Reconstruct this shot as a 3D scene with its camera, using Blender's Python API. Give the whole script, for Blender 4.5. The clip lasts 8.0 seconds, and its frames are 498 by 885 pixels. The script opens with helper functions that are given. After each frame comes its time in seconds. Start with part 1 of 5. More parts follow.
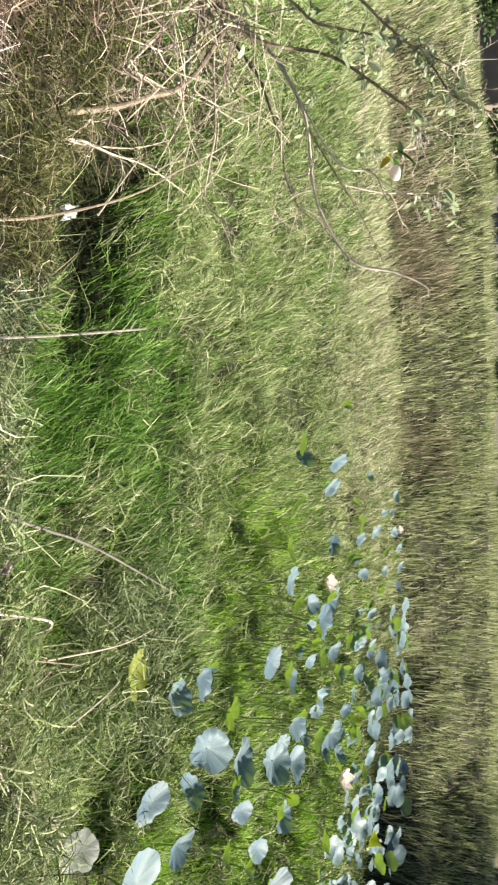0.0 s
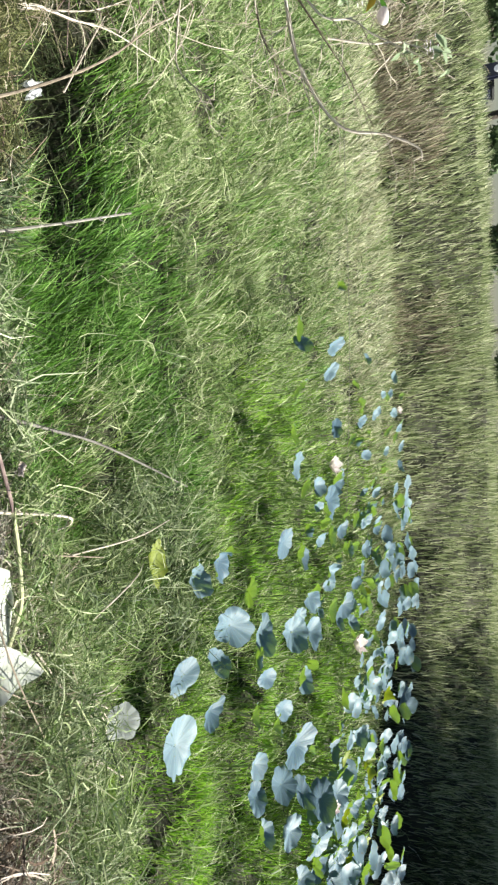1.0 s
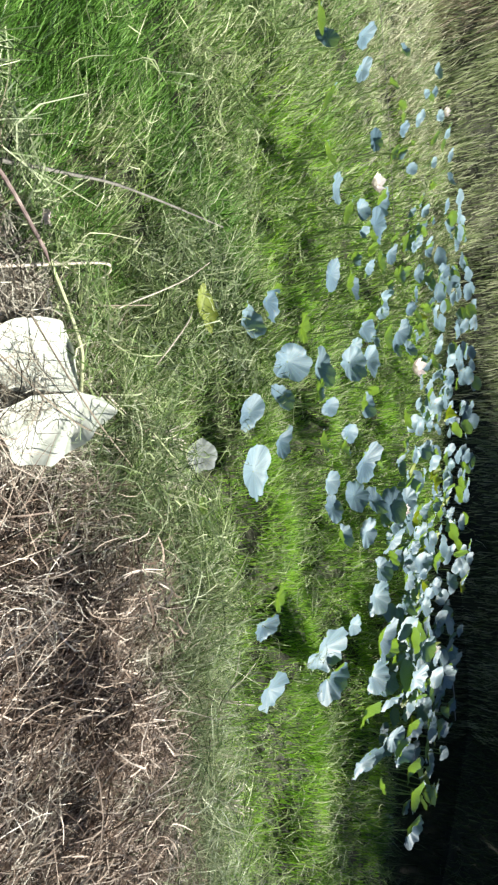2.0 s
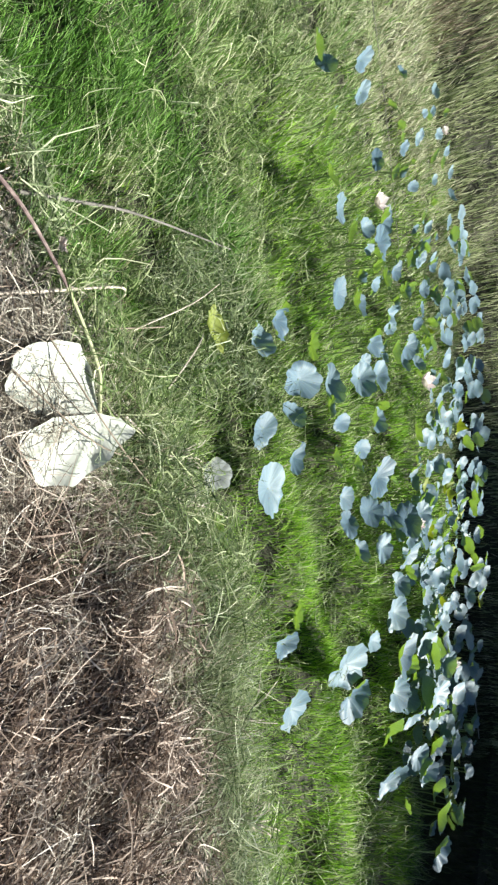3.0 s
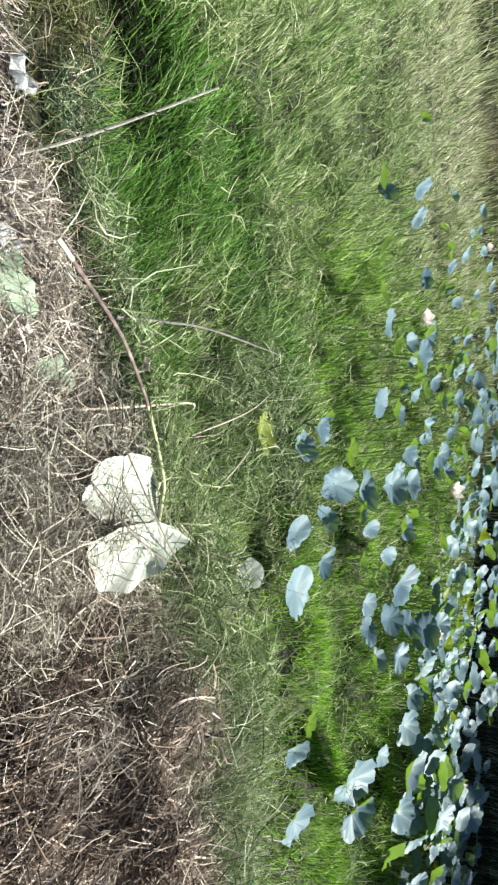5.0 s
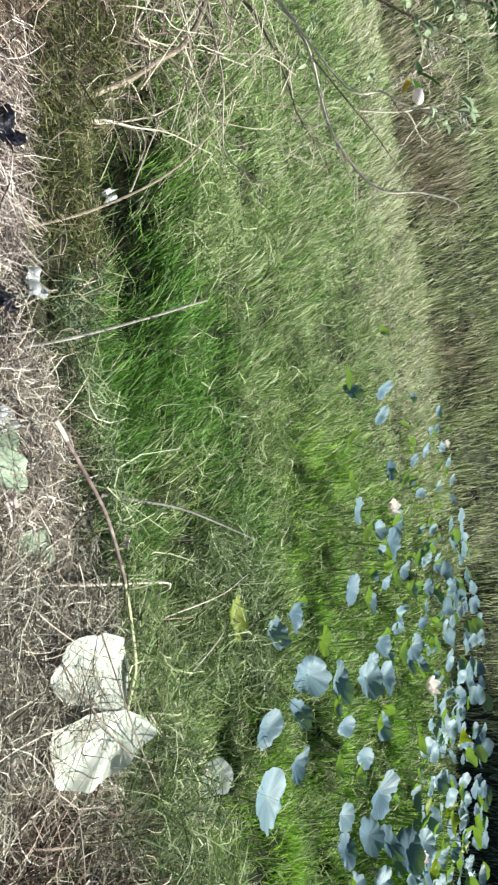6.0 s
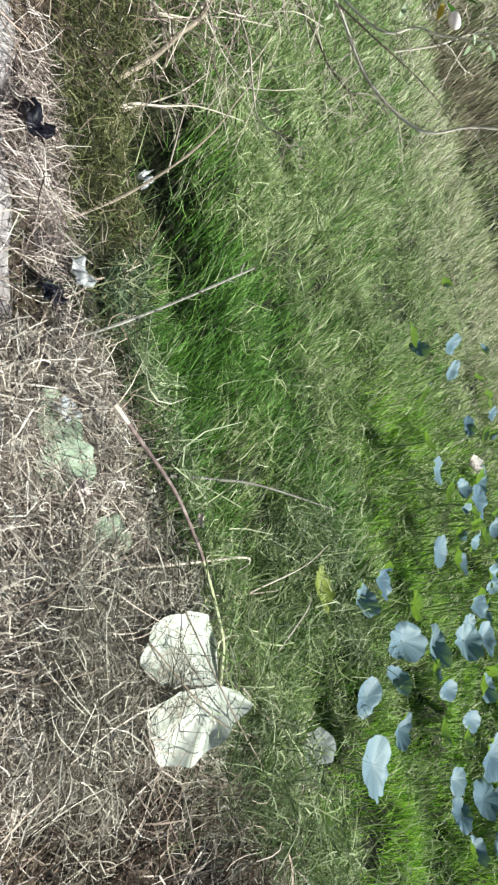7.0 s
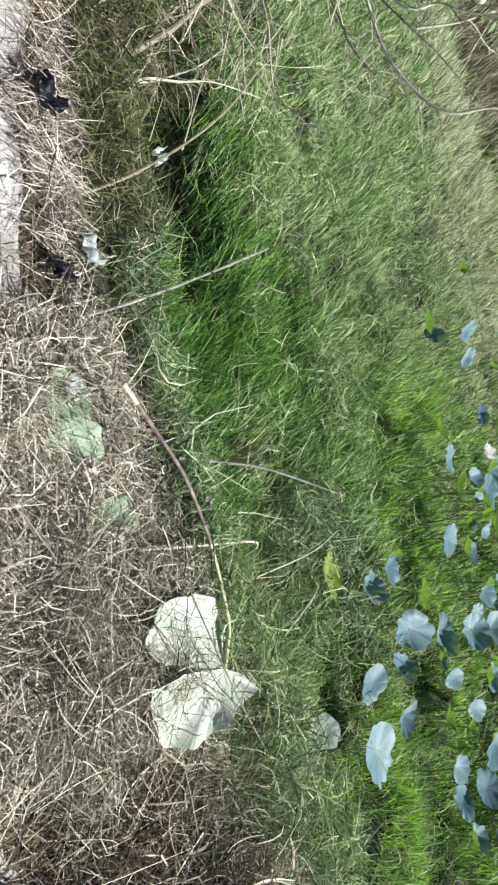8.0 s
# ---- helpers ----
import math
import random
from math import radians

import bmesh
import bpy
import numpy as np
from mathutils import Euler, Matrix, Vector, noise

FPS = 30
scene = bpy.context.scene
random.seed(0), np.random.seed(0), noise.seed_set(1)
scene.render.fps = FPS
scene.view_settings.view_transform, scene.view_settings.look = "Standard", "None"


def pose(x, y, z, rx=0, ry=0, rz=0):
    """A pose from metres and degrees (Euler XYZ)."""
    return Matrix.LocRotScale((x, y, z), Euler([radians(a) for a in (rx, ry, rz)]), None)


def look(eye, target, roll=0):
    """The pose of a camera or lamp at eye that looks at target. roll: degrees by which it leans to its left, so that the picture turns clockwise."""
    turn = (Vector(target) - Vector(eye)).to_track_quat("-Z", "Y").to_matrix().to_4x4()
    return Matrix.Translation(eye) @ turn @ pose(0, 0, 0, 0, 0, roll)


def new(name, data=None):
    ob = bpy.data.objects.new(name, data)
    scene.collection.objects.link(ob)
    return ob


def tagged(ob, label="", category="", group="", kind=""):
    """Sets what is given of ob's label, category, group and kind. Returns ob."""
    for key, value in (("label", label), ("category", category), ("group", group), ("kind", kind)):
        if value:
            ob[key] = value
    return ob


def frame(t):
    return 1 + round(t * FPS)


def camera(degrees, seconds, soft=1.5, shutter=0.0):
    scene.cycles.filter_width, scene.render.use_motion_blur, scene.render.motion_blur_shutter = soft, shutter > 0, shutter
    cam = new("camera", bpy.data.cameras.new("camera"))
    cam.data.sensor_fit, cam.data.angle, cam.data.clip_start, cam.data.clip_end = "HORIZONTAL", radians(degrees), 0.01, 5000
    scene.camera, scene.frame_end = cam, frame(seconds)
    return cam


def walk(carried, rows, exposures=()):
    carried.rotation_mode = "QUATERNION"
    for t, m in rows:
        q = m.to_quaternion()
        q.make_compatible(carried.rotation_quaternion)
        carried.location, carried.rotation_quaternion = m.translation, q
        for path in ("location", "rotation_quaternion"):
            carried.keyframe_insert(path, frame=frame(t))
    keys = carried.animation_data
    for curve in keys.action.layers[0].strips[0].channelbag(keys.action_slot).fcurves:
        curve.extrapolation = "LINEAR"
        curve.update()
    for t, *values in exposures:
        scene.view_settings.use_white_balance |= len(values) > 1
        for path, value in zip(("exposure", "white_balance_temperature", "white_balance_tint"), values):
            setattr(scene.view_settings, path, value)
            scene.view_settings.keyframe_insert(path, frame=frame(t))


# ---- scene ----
cam = camera(42.5, 8.0, soft=2.4)
PATH = [
    (0, (0.414, 0.248, 1.289), (-0.127, 2.044, 0.596), 88.9),
    (0.5, (0.445, 0.256, 1.27), (0.107, 2.11, 0.601), 88.2),
    (1, (0.443, 0.257, 1.263), (0.222, 2.12, 0.571), 87.7),
    (1.5, (0.514, 0.253, 1.287), (0.748, 2.063, 0.468), 88.0),
    (1.7, (0.531, 0.269, 1.27), (0.992, 2.017, 0.415), 88.9),
    (2.8, (0.549, 0.235, 1.261), (1.052, 1.948, 0.358), 86.8),
    (3, (0.547, 0.233, 1.257), (0.981, 1.969, 0.364), 85.3),
    (3.5, (0.54, 0.225, 1.242), (0.776, 1.951, 0.259), 83.9),
    (4, (0.519, 0.201, 1.235), (0.724, 1.956, 0.298), 85.7),
    (4.2, (0.493, 0.204, 1.243), (0.748, 1.92, 0.249), 85.5),
    (5.3, (0.362, 0.094, 1.19), (0.527, 1.871, 0.287), 89.6),
    (5.5, (0.369, 0.073, 1.179), (0.425, 1.862, 0.287), 88.0),
    (6, (0.392, 0.085, 1.203), (0.04, 1.886, 0.407), 82.1),
    (6.5, (0.405, 0.099, 1.195), (-0.028, 1.813, 0.261), 78.9),
    (7, (0.419, 0.131, 1.203), (0.105, 1.83, 0.197), 76.0),
    (7.5, (0.397, 0.139, 1.189), (0.035, 1.766, 0.083), 76.4),
    (8, (0.42, 0.15, 1.195), (0.148, 1.834, 0.15), 77.8),
]
walk(cam, [(t, look(eye, target, roll)) for t, eye, target, roll in PATH], [(0, 1.18, 7400, 12), (0.5, 1.2, 6900, 9), (1.5, 1.2, 6600, 9), (3, 1.18, 6500, 10), (4, 1.13, 6500, 10), (5.5, 1.06, 6450, 5), (7, 0.84, 6300, 5), (8, 0.82, 6250, 3)])

# ---- world, sun ----
SUN = Vector((0.72, 0.26, 0.76)).normalized()
world = bpy.data.worlds.new("sky")
scene.world = world
world.use_nodes = True
wn = world.node_tree.nodes
sky = wn.new("ShaderNodeTexSky")
sky.sky_type, sky.sun_disc = "NISHITA", False
sky.dust_density, sky.ozone_density = 0.3, 2.5
sky.sun_elevation, sky.sun_rotation = math.asin(SUN.z), math.atan2(SUN.x, SUN.y)
world.node_tree.links.new(sky.outputs[0], wn["Background"].inputs[0])
wn["Background"].inputs[1].default_value = 0.029
sun = new("sun", bpy.data.lights.new("sun", "SUN"))
sun.data.energy, sun.data.angle, sun.data.color = 5.6, radians(0.8), (0.98, 0.975, 0.88)
sun.matrix_world = look(SUN * 30, (0, 0, 0))
scene.view_settings.exposure = 0.95


# ---- materials ----
def links_of(m):
    return m.node_tree.nodes, m.node_tree.links


def leafy(name, ramp, through_col=None, thin=0.26, rough=0.55, patch=0.35, scale=3.0, seed_by="island"):
    """A plant's surface: colours by a random number for each blade, patches across the place, and light that shines through."""
    m = bpy.data.materials.new(name)
    m.use_nodes = True
    n, l = links_of(m)
    b = n["Principled BSDF"]
    b.inputs["Roughness"].default_value = rough
    b.inputs["Specular IOR Level"].default_value = 0.35
    if seed_by == "island":
        rnd = n.new("ShaderNodeNewGeometry").outputs["Random Per Island"]
    else:
        rnd = n.new("ShaderNodeObjectInfo").outputs["Random"]
    pos = n.new("ShaderNodeNewGeometry").outputs["Position"]
    tex = n.new("ShaderNodeTexNoise")
    tex.inputs["Scale"].default_value, tex.inputs["Detail"].default_value = scale, 3
    l.new(pos, tex.inputs["Vector"])
    mix = n.new("ShaderNodeMix")
    mix.inputs[0].default_value = patch
    l.new(rnd, mix.inputs[2])
    l.new(tex.outputs["Fac"], mix.inputs[3])
    cr = n.new("ShaderNodeValToRGB")
    e = cr.color_ramp.elements
    for i, c in enumerate(ramp):
        p = 0.12 + 0.76 * i / (len(ramp) - 1)
        el = e[i] if i < 2 else e.new(p)
        el.position, el.color = p, (*c, 1)
    l.new(mix.outputs[0], cr.inputs[0])
    l.new(cr.outputs[0], b.inputs["Base Color"])
    if thin:
        tr = n.new("ShaderNodeBsdfTranslucent")
        if through_col:
            tr.inputs[0].default_value = (*through_col, 1)
        else:
            l.new(cr.outputs[0], tr.inputs[0])
        mx = n.new("ShaderNodeMixShader")
        mx.inputs[0].default_value = thin
        l.new(b.outputs[0], mx.inputs[1])
        l.new(tr.outputs[0], mx.inputs[2])
        l.new(mx.outputs[0], n["Material Output"].inputs[0])
    return m


def earthy(name, stops, scale=4.0, rough=0.9, bump=0.4, fine=40.0, dist=0.02):
    """Soil, stone, bark and litter: two scales of noise in colour and relief."""
    m = bpy.data.materials.new(name)
    m.use_nodes = True
    n, l = links_of(m)
    b = n["Principled BSDF"]
    b.inputs["Roughness"].default_value = rough
    co = n.new("ShaderNodeTexCoord").outputs["Object"]
    big, small = n.new("ShaderNodeTexNoise"), n.new("ShaderNodeTexNoise")
    for tx, s, d in ((big, scale, 5), (small, fine, 6)):
        tx.inputs["Scale"].default_value, tx.inputs["Detail"].default_value = s, d
        l.new(co, tx.inputs["Vector"])
    mix = n.new("ShaderNodeMix")
    mix.inputs[0].default_value = 0.45
    l.new(big.outputs["Fac"], mix.inputs[2])
    l.new(small.outputs["Fac"], mix.inputs[3])
    cr = n.new("ShaderNodeValToRGB")
    e = cr.color_ramp.elements
    for i, c in enumerate(stops):
        p = 0.32 + 0.36 * i / (len(stops) - 1)
        el = e[i] if i < 2 else e.new(p)
        el.position, el.color = p, (*c, 1)
    l.new(mix.outputs[0], cr.inputs[0])
    l.new(cr.outputs[0], b.inputs["Base Color"])
    bp = n.new("ShaderNodeBump")
    bp.inputs["Strength"].default_value, bp.inputs["Distance"].default_value = bump, dist
    l.new(small.outputs["Fac"], bp.inputs["Height"])
    l.new(bp.outputs[0], b.inputs["Normal"])
    return m


def veined(name, base, light, vein, shine, thin, veins=20.0, rough=0.5, spot=(0.3, 0.22, 0.1), strong=0.3, patch=3.2):
    """A round leaf with veins that run out from its middle, seen in colour and relief, blotched a little with age."""
    m = bpy.data.materials.new(name)
    m.use_nodes = True
    n, l = links_of(m)
    b = n["Principled BSDF"]
    b.inputs["Roughness"].default_value = rough
    b.inputs["Specular IOR Level"].default_value = 0.25
    co = n.new("ShaderNodeTexCoord").outputs["Object"]
    grad = n.new("ShaderNodeTexGradient")
    grad.gradient_type = "RADIAL"
    l.new(co, grad.inputs[0])
    mul = n.new("ShaderNodeMath")
    mul.operation = "MULTIPLY"
    mul.inputs[1].default_value = veins
    l.new(grad.outputs["Fac"], mul.inputs[0])
    pp = n.new("ShaderNodeMath")
    pp.operation = "PINGPONG"
    pp.inputs[1].default_value = 0.5
    l.new(mul.outputs[0], pp.inputs[0])
    ln = n.new("ShaderNodeMapRange")
    ln.inputs["From Min"].default_value, ln.inputs["From Max"].default_value = 0.0, 0.16
    ln.inputs["To Min"].default_value, ln.inputs["To Max"].default_value = 1.0, 0.0
    l.new(pp.outputs[0], ln.inputs["Value"])
    tex = n.new("ShaderNodeTexNoise")
    tex.inputs["Scale"].default_value, tex.inputs["Detail"].default_value = patch, 5
    l.new(co, tex.inputs["Vector"])
    rnd = n.new("ShaderNodeObjectInfo").outputs["Random"]
    m1 = n.new("ShaderNodeMix")
    m1.data_type = "RGBA"
    m1.inputs[6].default_value, m1.inputs[7].default_value = (*base, 1), (*light, 1)
    add = n.new("ShaderNodeMix")
    add.inputs[0].default_value = 0.5
    l.new(tex.outputs["Fac"], add.inputs[2])
    l.new(rnd, add.inputs[3])
    l.new(add.outputs[0], m1.inputs[0])
    m2 = n.new("ShaderNodeMix")
    m2.data_type = "RGBA"
    m2.inputs[7].default_value = (*vein, 1)
    sc = n.new("ShaderNodeMath")
    sc.operation = "MULTIPLY"
    sc.inputs[1].default_value = strong
    l.new(ln.outputs[0], sc.inputs[0])
    l.new(sc.outputs[0], m2.inputs[0])
    l.new(m1.outputs[2], m2.inputs[6])
    t2 = n.new("ShaderNodeTexNoise")
    t2.inputs["Scale"].default_value, t2.inputs["Detail"].default_value = 30, 4
    l.new(co, t2.inputs["Vector"])
    sp = n.new("ShaderNodeMapRange")
    sp.inputs["From Min"].default_value, sp.inputs["From Max"].default_value = 0.62, 0.74
    l.new(t2.outputs["Fac"], sp.inputs["Value"])
    m3 = n.new("ShaderNodeMix")
    m3.data_type = "RGBA"
    m3.inputs[7].default_value = (*spot, 1)
    l.new(sp.outputs[0], m3.inputs[0])
    l.new(m2.outputs[2], m3.inputs[6])
    l.new(m3.outputs[2], b.inputs["Base Color"])
    bp = n.new("ShaderNodeBump")
    bp.inputs["Strength"].default_value, bp.inputs["Distance"].default_value = 0.5 * strong, 0.004
    l.new(ln.outputs[0], bp.inputs["Height"])
    l.new(bp.outputs[0], b.inputs["Normal"])
    tr = n.new("ShaderNodeBsdfTranslucent")
    tr.inputs[0].default_value = (*shine, 1)
    mx = n.new("ShaderNodeMixShader")
    mx.inputs[0].default_value = thin
    l.new(b.outputs[0], mx.inputs[1])
    l.new(tr.outputs[0], mx.inputs[2])
    l.new(mx.outputs[0], n["Material Output"].inputs[0])
    return m


M_SOIL = earthy("wet meadow soil", [(0.010, 0.011, 0.006), (0.024, 0.026, 0.011), (0.05, 0.047, 0.024)], 1.5)
M_LITTER = earthy("matted dry litter", [(0.03, 0.020, 0.012), (0.095, 0.067, 0.043), (0.23, 0.175, 0.125)], 6.0, bump=0.8, fine=60)
M_PATH = earthy("pale trodden path", [(0.25, 0.22, 0.225), (0.42, 0.385, 0.40), (0.60, 0.575, 0.60)], 4.0, bump=0.3, fine=22.0, dist=0.01)
M_ROAD = earthy("dusty road", [(0.26, 0.27, 0.30), (0.42, 0.435, 0.48), (0.58, 0.60, 0.65)], 0.9, bump=0.2)
M_CONC = earthy("weathered concrete", [(0.38, 0.38, 0.36), (0.55, 0.55, 0.53), (0.68, 0.68, 0.66)], 2.0, bump=0.3)
M_GREEN = leafy("lush green grass", [(0.004, 0.020, 0.003), (0.054, 0.15, 0.017), (0.138, 0.30, 0.042), (0.29, 0.48, 0.14)], scale=1.2)
M_LIME = leafy("short yellow-green grass", [(0.03, 0.10, 0.004), (0.26, 0.53, 0.035), (0.58, 0.80, 0.16)], scale=1.5)
M_OLIVE = leafy("pale olive grass", [(0.010, 0.026, 0.006), (0.115, 0.19, 0.052), (0.31, 0.39, 0.165), (0.68, 0.69, 0.48)], scale=0.8)
M_STRAW = leafy("bleached standing grass", [(0.19, 0.20, 0.11), (0.48, 0.475, 0.32), (0.80, 0.775, 0.62)], scale=0.6, thin=0.25)
M_BANK = leafy("tall bank grass", [(0.09, 0.125, 0.05), (0.25, 0.31, 0.14), (0.46, 0.51, 0.29), (0.76, 0.75, 0.55)], scale=0.9, patch=0.22)
M_DRY = leafy("dry pinkish straw", [(0.03, 0.021, 0.017), (0.37, 0.305, 0.262), (0.63, 0.565, 0.50), (0.82, 0.77, 0.71)], scale=5.0, patch=0.2, thin=0.12, rough=0.65)
M_BROWN = leafy("dry brown stalks", patch=0.18, ramp=[(0.010, 0.007, 0.006), (0.145, 0.099, 0.073), (0.42, 0.325, 0.26), (0.72, 0.62, 0.545)], scale=2.6, thin=0.1, rough=0.65)
M_HAY = leafy("dry khaki hay", [(0.02, 0.017, 0.012), (0.25, 0.22, 0.175), (0.50, 0.46, 0.385), (0.71, 0.67, 0.585)], scale=5.0, patch=0.2, thin=0.15, rough=0.65)
M_BRUSH = leafy("dark dry brushwood", [(0.012, 0.008, 0.006), (0.055, 0.036, 0.027), (0.15, 0.103, 0.08), (0.40, 0.31, 0.26)], scale=3.0, thin=0.05, rough=0.7, patch=0.2)
M_GREY = leafy("grey-green weeds", [(0.010, 0.020, 0.007), (0.105, 0.16, 0.066), (0.31, 0.375, 0.20), (0.68, 0.71, 0.52)], scale=4.0, thin=0.25)
M_CURL = leafy("curly olive growth", [(0.010, 0.012, 0.004), (0.05, 0.062, 0.019), (0.145, 0.16, 0.058), (0.37, 0.35, 0.20)], scale=5.0, patch=0.3)
M_PINK = leafy("faded pink-brown straw", [(0.03, 0.02, 0.018), (0.20, 0.148, 0.138), (0.47, 0.38, 0.36), (0.74, 0.66, 0.635)], scale=5.0, patch=0.2, thin=0.1, rough=0.65)
M_MOSS = leafy("olive-brown moss and herbs", [(0.008, 0.010, 0.003), (0.03, 0.039, 0.010), (0.075, 0.082, 0.024), (0.20, 0.17, 0.08)], scale=6.0, patch=0.5)
M_HERB = leafy("blue-green bank herbs", [(0.005, 0.010, 0.005), (0.032, 0.058, 0.027), (0.115, 0.175, 0.09), (0.36, 0.43, 0.28)], scale=4.0, patch=0.3)
# shade of the hollow and the shore is put into this dark green
M_WEED = leafy("weeds with shade in the colour", [(0.02, 0.035, 0.014), (0.06, 0.09, 0.035), (0.13, 0.16, 0.075)], scale=1.0)
M_CROWN = leafy("tree leaves", [(0.03, 0.06, 0.025), (0.07, 0.12, 0.045), (0.13, 0.19, 0.08)], scale=0.6)
M_BUSH = leafy("grey-green shrub leaves", [(0.20, 0.27, 0.16), (0.35, 0.43, 0.28), (0.56, 0.61, 0.48)], scale=4.0, seed_by="object")
M_TWIG = earthy("pale bare twigs", [(0.31, 0.26, 0.215), (0.53, 0.465, 0.395), (0.76, 0.70, 0.61)], 8.0, fine=120, dist=0.003)
M_PALE = earthy("bleached branch", [(0.46, 0.40, 0.34), (0.66, 0.60, 0.53), (0.84, 0.80, 0.73)], 8.0, fine=120, dist=0.003)
M_BARK = earthy("brown bark", [(0.11, 0.085, 0.065), (0.24, 0.195, 0.15), (0.42, 0.36, 0.29)], 6.0, fine=80, dist=0.004)
M_GREYWOOD = earthy("grey weathered wood", [(0.11, 0.10, 0.085), (0.23, 0.215, 0.19), (0.39, 0.37, 0.335)], 8.0, fine=100, dist=0.003)
M_GREYSTICK = earthy("damp grey stick", [(0.07, 0.065, 0.055), (0.15, 0.14, 0.125), (0.28, 0.265, 0.24)], 8.0, fine=100, dist=0.003)
M_STEMEND = earthy("withered reddish stem", [(0.06, 0.038, 0.038), (0.15, 0.10, 0.095), (0.36, 0.28, 0.25)], 10.0, rough=0.6, bump=0.2)
M_STEM = earthy("cream-green stem", [(0.30, 0.32, 0.17), (0.46, 0.47, 0.28), (0.58, 0.57, 0.38)], 6.0, rough=0.55, bump=0.1)
M_FOOT = leafy("brown dead reeds", [(0.03, 0.022, 0.015), (0.19, 0.155, 0.11), (0.42, 0.36, 0.27), (0.62, 0.56, 0.43)], scale=0.8, thin=0.1)
M_TRUNK = earthy("dark tree bark", [(0.03, 0.025, 0.02), (0.07, 0.055, 0.045), (0.12, 0.10, 0.08)], 3.0, fine=20)
M_STALK = earthy("green leaf stalk", [(0.10, 0.16, 0.05), (0.19, 0.27, 0.09), (0.3, 0.37, 0.16)], 6.0, rough=0.5, bump=0.1)
M_LOTUS = veined("bluish lotus leaf", (0.06, 0.125, 0.215), (0.25, 0.36, 0.435), (0.40, 0.51, 0.58), (0.22, 0.36, 0.025), 0.33, rough=0.5, strong=0.28)
M_DEADLEAF = veined("bleached dead leaf", (0.44, 0.47, 0.415), (0.74, 0.755, 0.70), (0.24, 0.30, 0.21), (0.5, 0.5, 0.4), 0.15, 26.0, 0.6, (0.50, 0.52, 0.45), 0.45, 7.0)
M_GREYLEAF = veined("grey withered leaf", (0.15, 0.17, 0.17), (0.34, 0.37, 0.38), (0.12, 0.13, 0.12), (0.3, 0.3, 0.2), 0.15, rough=0.7, strong=0.4)
M_WILTED = veined("wilting lotus leaf", (0.17, 0.23, 0.022), (0.27, 0.31, 0.09), (0.30, 0.34, 0.10), (0.26, 0.33, 0.015), 0.3, rough=0.5)
M_FADED = veined("faded pale-green leaf", (0.20, 0.28, 0.20), (0.46, 0.55, 0.43), (0.22, 0.30, 0.18), (0.40, 0.46, 0.10), 0.2, 22.0, 0.6, (0.44, 0.42, 0.06), 0.35, 6.0)
M_PETAL = leafy("white-pink petals", [(0.75, 0.62, 0.62), (0.85, 0.78, 0.76), (0.9, 0.86, 0.84)], thin=0.25, seed_by="object")
M_LILAC = leafy("lilac-white blossom", [(0.5, 0.42, 0.55), (0.7, 0.64, 0.72), (0.85, 0.82, 0.84)], thin=0.25)
M_AMBER = leafy("amber wilting leaf", [(0.45, 0.24, 0.02), (0.58, 0.35, 0.03), (0.65, 0.48, 0.06)], thin=0.3, seed_by="object")
M_PLASTIC = leafy("thin white plastic", [(0.6, 0.62, 0.66), (0.74, 0.75, 0.77), (0.84, 0.84, 0.84)], thin=0.2, rough=0.35, scale=9, patch=0.8, seed_by="object")
M_BLACK = earthy("black plastic rag", [(0.012, 0.012, 0.02), (0.025, 0.025, 0.04), (0.05, 0.05, 0.07)], 8.0, rough=0.4)
M_PINKWALL = earthy("faded pink plaster", [(0.22, 0.17, 0.15), (0.30, 0.24, 0.21), (0.38, 0.31, 0.28)], 0.8, bump=0.15)
M_RUBBER = earthy("black tyre rubber", [(0.015, 0.015, 0.015), (0.03, 0.03, 0.03)], 8.0)
M_PAINT = earthy("dark blue vehicle paint", [(0.012, 0.014, 0.03), (0.02, 0.022, 0.045)], 3.0, rough=0.3, bump=0.02)
M_LAMP = earthy("headlamp glass", [(0.6, 0.62, 0.65), (0.8, 0.8, 0.82)], 6.0, rough=0.15, bump=0.05)
M_WIRE = earthy("pale wire", [(0.3, 0.3, 0.3), (0.45, 0.45, 0.43)], 20.0, rough=0.5)

M_WATER = bpy.data.materials.new("still dark pond water")
M_WATER.use_nodes = True
n, l = links_of(M_WATER)
b = n["Principled BSDF"]
b.inputs["Base Color"].default_value = (0.012, 0.014, 0.010, 1)
b.inputs["Roughness"].default_value, b.inputs["IOR"].default_value = 0.06, 1.33
tx = n.new("ShaderNodeTexNoise")
tx.inputs["Scale"].default_value, tx.inputs["Detail"].default_value = 5.0, 3
l.new(n.new("ShaderNodeTexCoord").outputs["Object"], tx.inputs["Vector"])
bp = n.new("ShaderNodeBump")
bp.inputs["Strength"].default_value, bp.inputs["Distance"].default_value = 0.12, 0.02
l.new(tx.outputs["Fac"], bp.inputs["Height"])
l.new(bp.outputs[0], b.inputs["Normal"])


# ---- helpers of this scene ----
rng = np.random.default_rng(7)


def part(name, bm, material, parent=None, label=""):
    """A bmesh as one mesh object, under a thing or a part."""
    me = bpy.data.meshes.new(name)
    bm.to_mesh(me)
    bm.free()
    me.materials.append(material)
    ob = new(name, me)
    ob.parent = parent
    return tagged(ob, label)


def smoothed(me):
    me.polygons.foreach_set("use_smooth", np.ones(len(me.polygons), dtype=bool))
    return me


